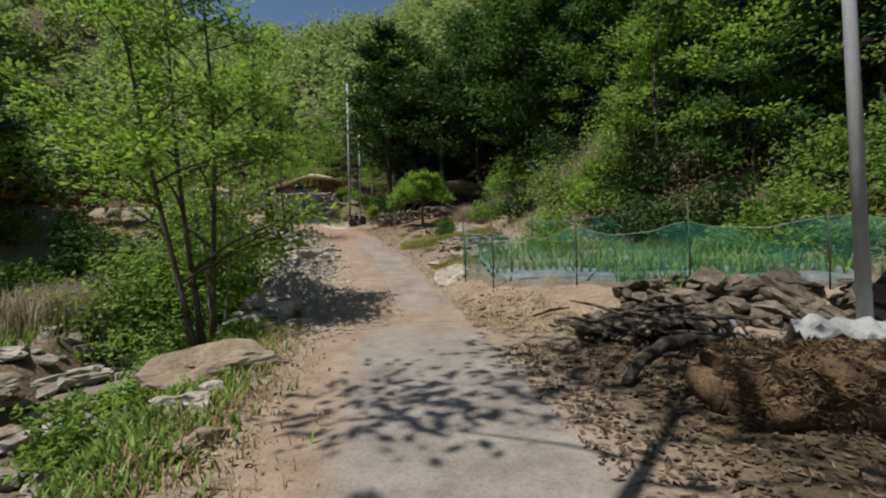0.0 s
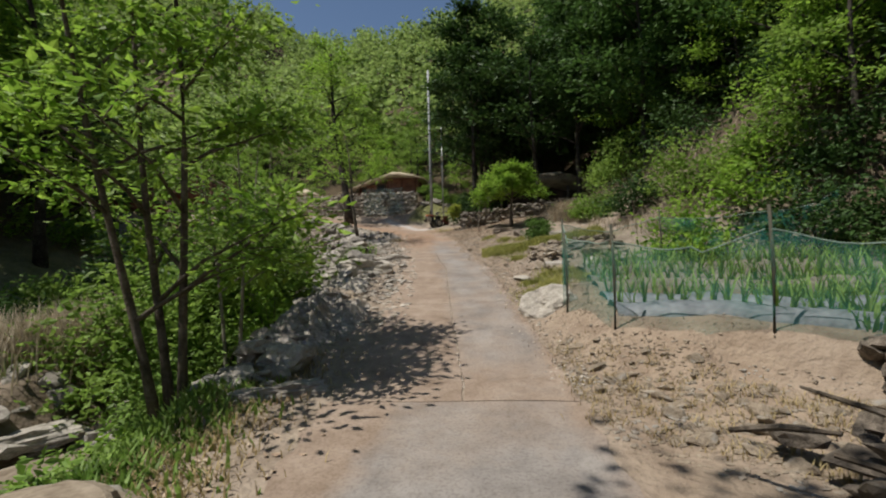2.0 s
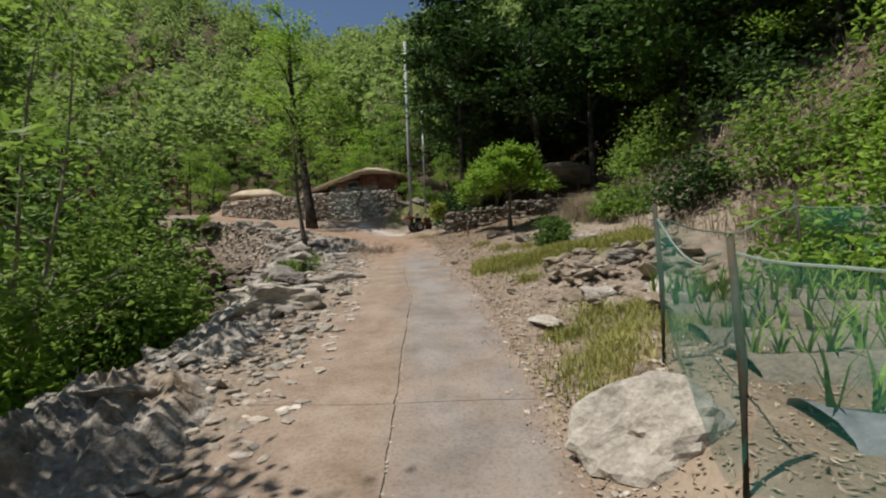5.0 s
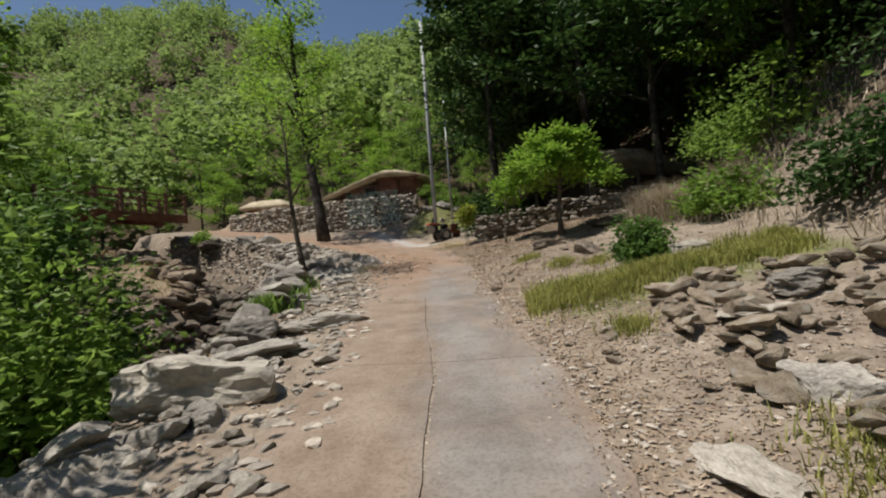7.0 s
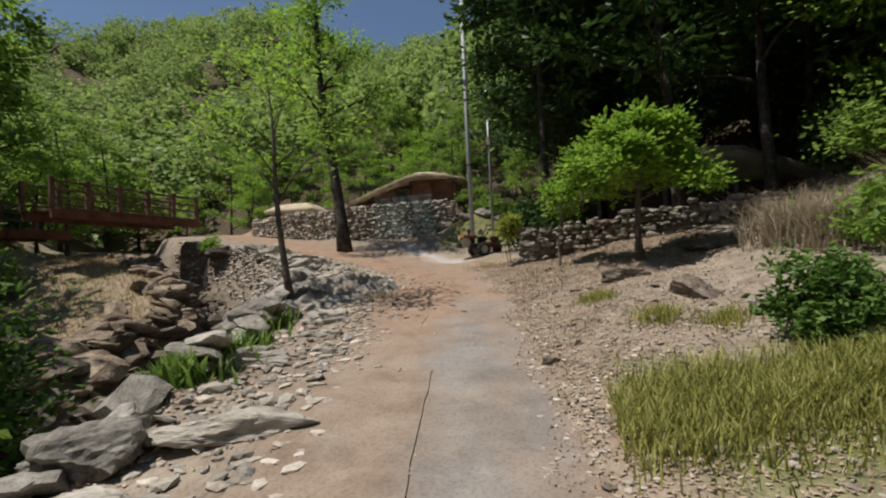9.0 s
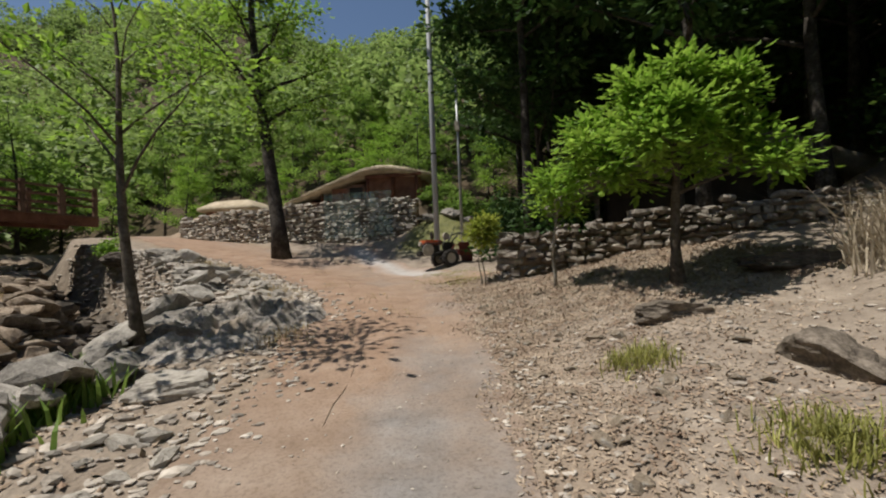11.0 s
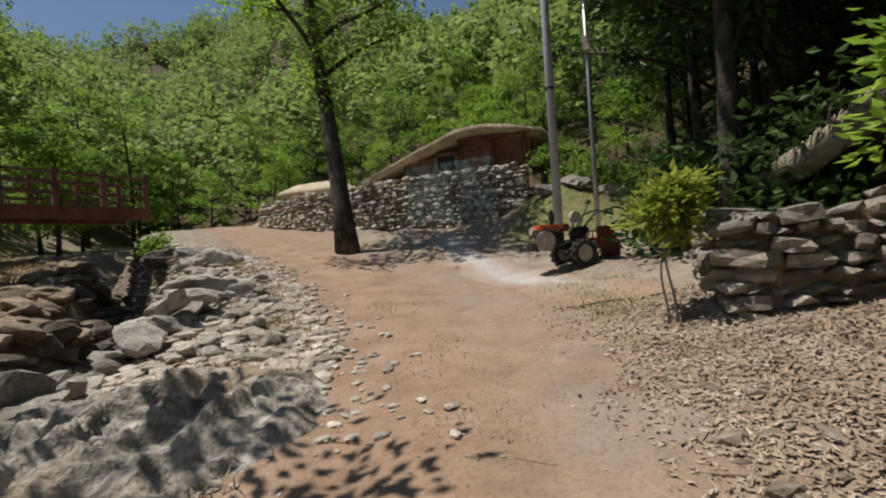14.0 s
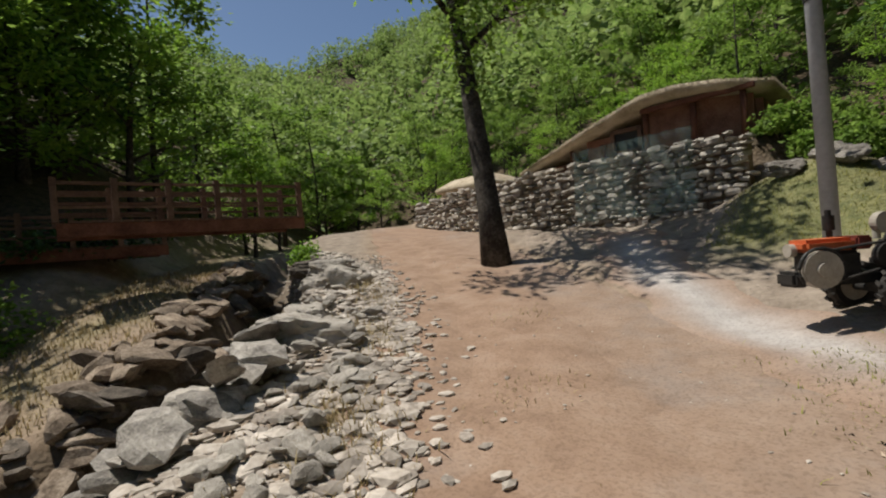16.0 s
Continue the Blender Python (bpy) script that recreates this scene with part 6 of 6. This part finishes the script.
def blades(name, label, n, place, h, material, seed, width=0.012, lean=0.5, category="grass"):
    rng = np.random.default_rng(seed)
    x, y = place(rng, n)
    n = len(x)
    z = ground(x, y) - 0.02
    hh = h * rng.uniform(0.4, 1.2, n)
    az = rng.uniform(0, 2 * np.pi, n)
    dx, dy = np.cos(az), np.sin(az)
    ln = rng.uniform(0.1, lean, n) * hh
    p = np.stack([x, y, z], 1)
    side = np.stack([-dy, dx, np.zeros(n)], 1) * width
    mid = p + np.stack([dx * ln * 0.35, dy * ln * 0.35, hh * 0.6], 1)
    tip = p + np.stack([dx * ln, dy * ln, hh], 1)
    v = np.stack([p - side, p + side, mid - side * 0.7, mid + side * 0.7, tip], 1).reshape(-1, 3)
    k = np.arange(n)[:, None] * 5
    f = np.concatenate([k + np.array([[0, 1, 3]]), k + np.array([[0, 3, 2]]), k + np.array([[2, 3, 4]])], 0)
    return tagged(put(name, from_arrays(name, v, f), material), label, category, kind="stuff")


def clumps(cx, cy, r, k):
    def place(rng, n):
        i = rng.integers(0, len(cx), n)
        return np.array(cx)[i] + rng.normal(0, r, n), np.array(cy)[i] + rng.normal(0, k, n)
    return place


def area(x0, x1, y0, y1):
    def place(rng, n):
        return rng.uniform(x0, x1, n), rng.uniform(y0, y1, n)
    return place


blades("grass", "yellow-green grass strip on the gravel", 15000, lambda rng, n: (lambda x: (x, 19.1 + 0.12 * (x - 2) + rng.normal(0, 0.32, n)))(0.4 + 3.9 * rng.uniform(0, 1, n) ** 0.9), 0.2, "grass", 1, 0.007, 0.9)
blades("grass", "tufts of yellow-green grass on the gravel", 3500, clumps((0.65, 1.2, 1.8, 2.3, 1.5, 2.0, 1.4), (22.9, 21.3, 20.9, 14.6, 14.2, 13.9, 17.3), 0.14, 0.14), 0.15, "grass", 2, 0.006, 1.0)
blades("grass", "tufts of yellow-green grass beside the track", 3500, clumps((2.0, 2.6, 1.7, 1.5), (14.6, 13.9, 13.3, 12.9), 0.22, 0.3), 0.14, "grass", 3, 0.006, 1.1)
blades("weeds", "low green weeds on the stream bank", 9000, lambda rng, n: (lambda y: (bank_x(y) - rng.normal(0.2, 0.4, n), y))(rng.uniform(0.5, 9, n)), 0.16, "weed", 4, 0.02, 0.9)
blades("weeds", "green weeds on the stream bank", 8000, lambda rng, n: (lambda y: (bank_x(y) - rng.normal(0.45, 0.32, n), y))(rng.uniform(19.5, 23.2, n)), 0.34, "weed", 5, 0.024, 0.9)
blades("dry_grass", "dry yellow grass on the shoulder", 6000, lambda rng, n: (lambda y: (bank_x(y) + np.abs(rng.normal(0.4, 0.35, n)), y))(rng.uniform(1, 10, n)), 0.12, "drygrass", 6, 0.008, 1.2)
blades("dry_grass", "dry yellow grass among the rubble", 2500, lambda rng, n: (lambda y: (bank_x(y) + rng.normal(1.5, 0.35, n), y))(rng.choice([24.6, 26.0, 27.4, 28.8, 30.2], n) + rng.normal(0, 0.3, n)), 0.14, "drygrass", 18, 0.007, 1.1)
blades("dry_grass", "tall dry straw on the far bank", 2500, clumps((-7.3, -7.8, -6.9), (11.6, 11.0, 12.2), 0.4, 0.4), 0.9, "straw", 7, 0.012, 0.8)
blades("grass", "green grass on the far bank", 9000, lambda rng, n: (lambda y: (bank_x(y) - rng.uniform(4.3, 8.5, n), y))(rng.uniform(3, 19, n)), 0.35, "weed", 8, 0.016, 0.8)
blades("dry_grass", "short yellow grass on the far bank", 9000, lambda rng, n: (lambda y: (bank_x(y) - rng.uniform(4.4, 9.5, n), y))(rng.uniform(19, 34, n)), 0.16, "drygrass", 15, 0.012, 1.0)
blades("grass", "tufts of grass in the middle of the earth track", 500, clumps((-4.4, -3.1, -2.3, -5.6), (28.6, 27.2, 26.0, 30.4), 0.22, 0.3), 0.07, "drygrass", 16, 0.006, 1.4)
blades("grass", "patch of yellow-green grass in front of the tiller", 2500, clumps((-1.9, -1.6, -2.2), (29.4, 28.9, 29.9), 0.35, 0.35), 0.07, "grass", 17, 0.006, 1.2)
blades("dry_grass", "tangle of dry stalks hanging over the slope", 3000, clumps((4.0, 4.4, 5.2, 5.8), (24.4, 24.0, 23.6, 17.2), 0.3, 0.3), 0.8, "straw", 9, 0.01, 1.4)
blades("dry_grass", "dry grass on the slope above the field", 3000, lambda rng, n: (lambda y: (toe_x(y) + rng.uniform(-1, 4, n), y))(rng.uniform(10, 26, n)), 0.4, "straw", 10, 0.012, 1.2)
blades("grass", "yellow grass on the bank under the hut", 3500, area(-4.5, -0.9, 34, 36.4), 0.08, "grass", 11, 0.007, 1.0)


blades("dry_grass", "dry yellow tufts on the sandy soil below the net fence", 3200, lambda rng, n: (lambda x, k: (x + rng.normal(0, 0.12, n), 10.0 - 0.75 * (x - 1.7) - k + rng.normal(0, 0.12, n)))(1.5 + 0.45 * rng.integers(0, 7, n), 0.2 + 0.5 * rng.integers(0, 5, n)), 0.1, "drygrass", 19, 0.006, 1.4)


def field():
    """Rows of maize on film-covered ridges."""
    rng = np.random.default_rng(3)
    f = tagged(empty("mulched_ridges", 4, 11, gz(4, 11)), "earth vegetable ridges, the front ones under shiny plastic film", "ridges", kind="stuff")
    inv = f.matrix_world.inverted()
    plants = []
    for r in range(6):
        y0 = 10.6 + r * 1.0
        bm = bmesh.new()
        rows = []
        for i in range(42):
            x = 2.3 + i * 0.147 + 0.1 * r
            yc = y0 - 0.6 * (x - 2.3) * (1 if r < 2 else 0.75)
            ring = []
            for k in range(7):
                a = math.pi * k / 6
                px, py = x, yc + 0.3 * math.cos(a)
                ring.append(bm.verts.new(inv @ Vector((px, py, gz(px, py) - 0.02 + 0.15 * math.sin(a) + 0.02 * noise.noise(Vector((px * 6, py * 6, r)))))))
            rows.append(ring)
            plants.append((x + 0.1, yc))
        for a, b in zip(rows, rows[1:]):
            for k in range(6):
                bm.faces.new((a[k], b[k], b[k + 1], a[k + 1]))
        part("ridge", bm, "mulch" if r < 2 else "fieldsoil", f, "shiny plastic film" if r < 2 else "", smooth=True)
    px = np.array([p[0] for p in plants])
    py = np.array([p[1] for p in plants])
    i = np.repeat(np.arange(len(px)), 8)

    def place(rg, n):
        return px[i] + rg.normal(0, 0.015, len(i)), py[i] + rg.normal(0, 0.015, len(i))
    ob = blades("maize", "rows of young green maize plants", len(i), place, 0.4, "weed", 12, 0.016, 1.1, "crop")
    ob.location.z = 0.12


field()
blades("weeds", "green weeds in the field", 5000, area(4.5, 9.0, 7.8, 12), 0.25, "weed", 13, 0.02, 0.8)
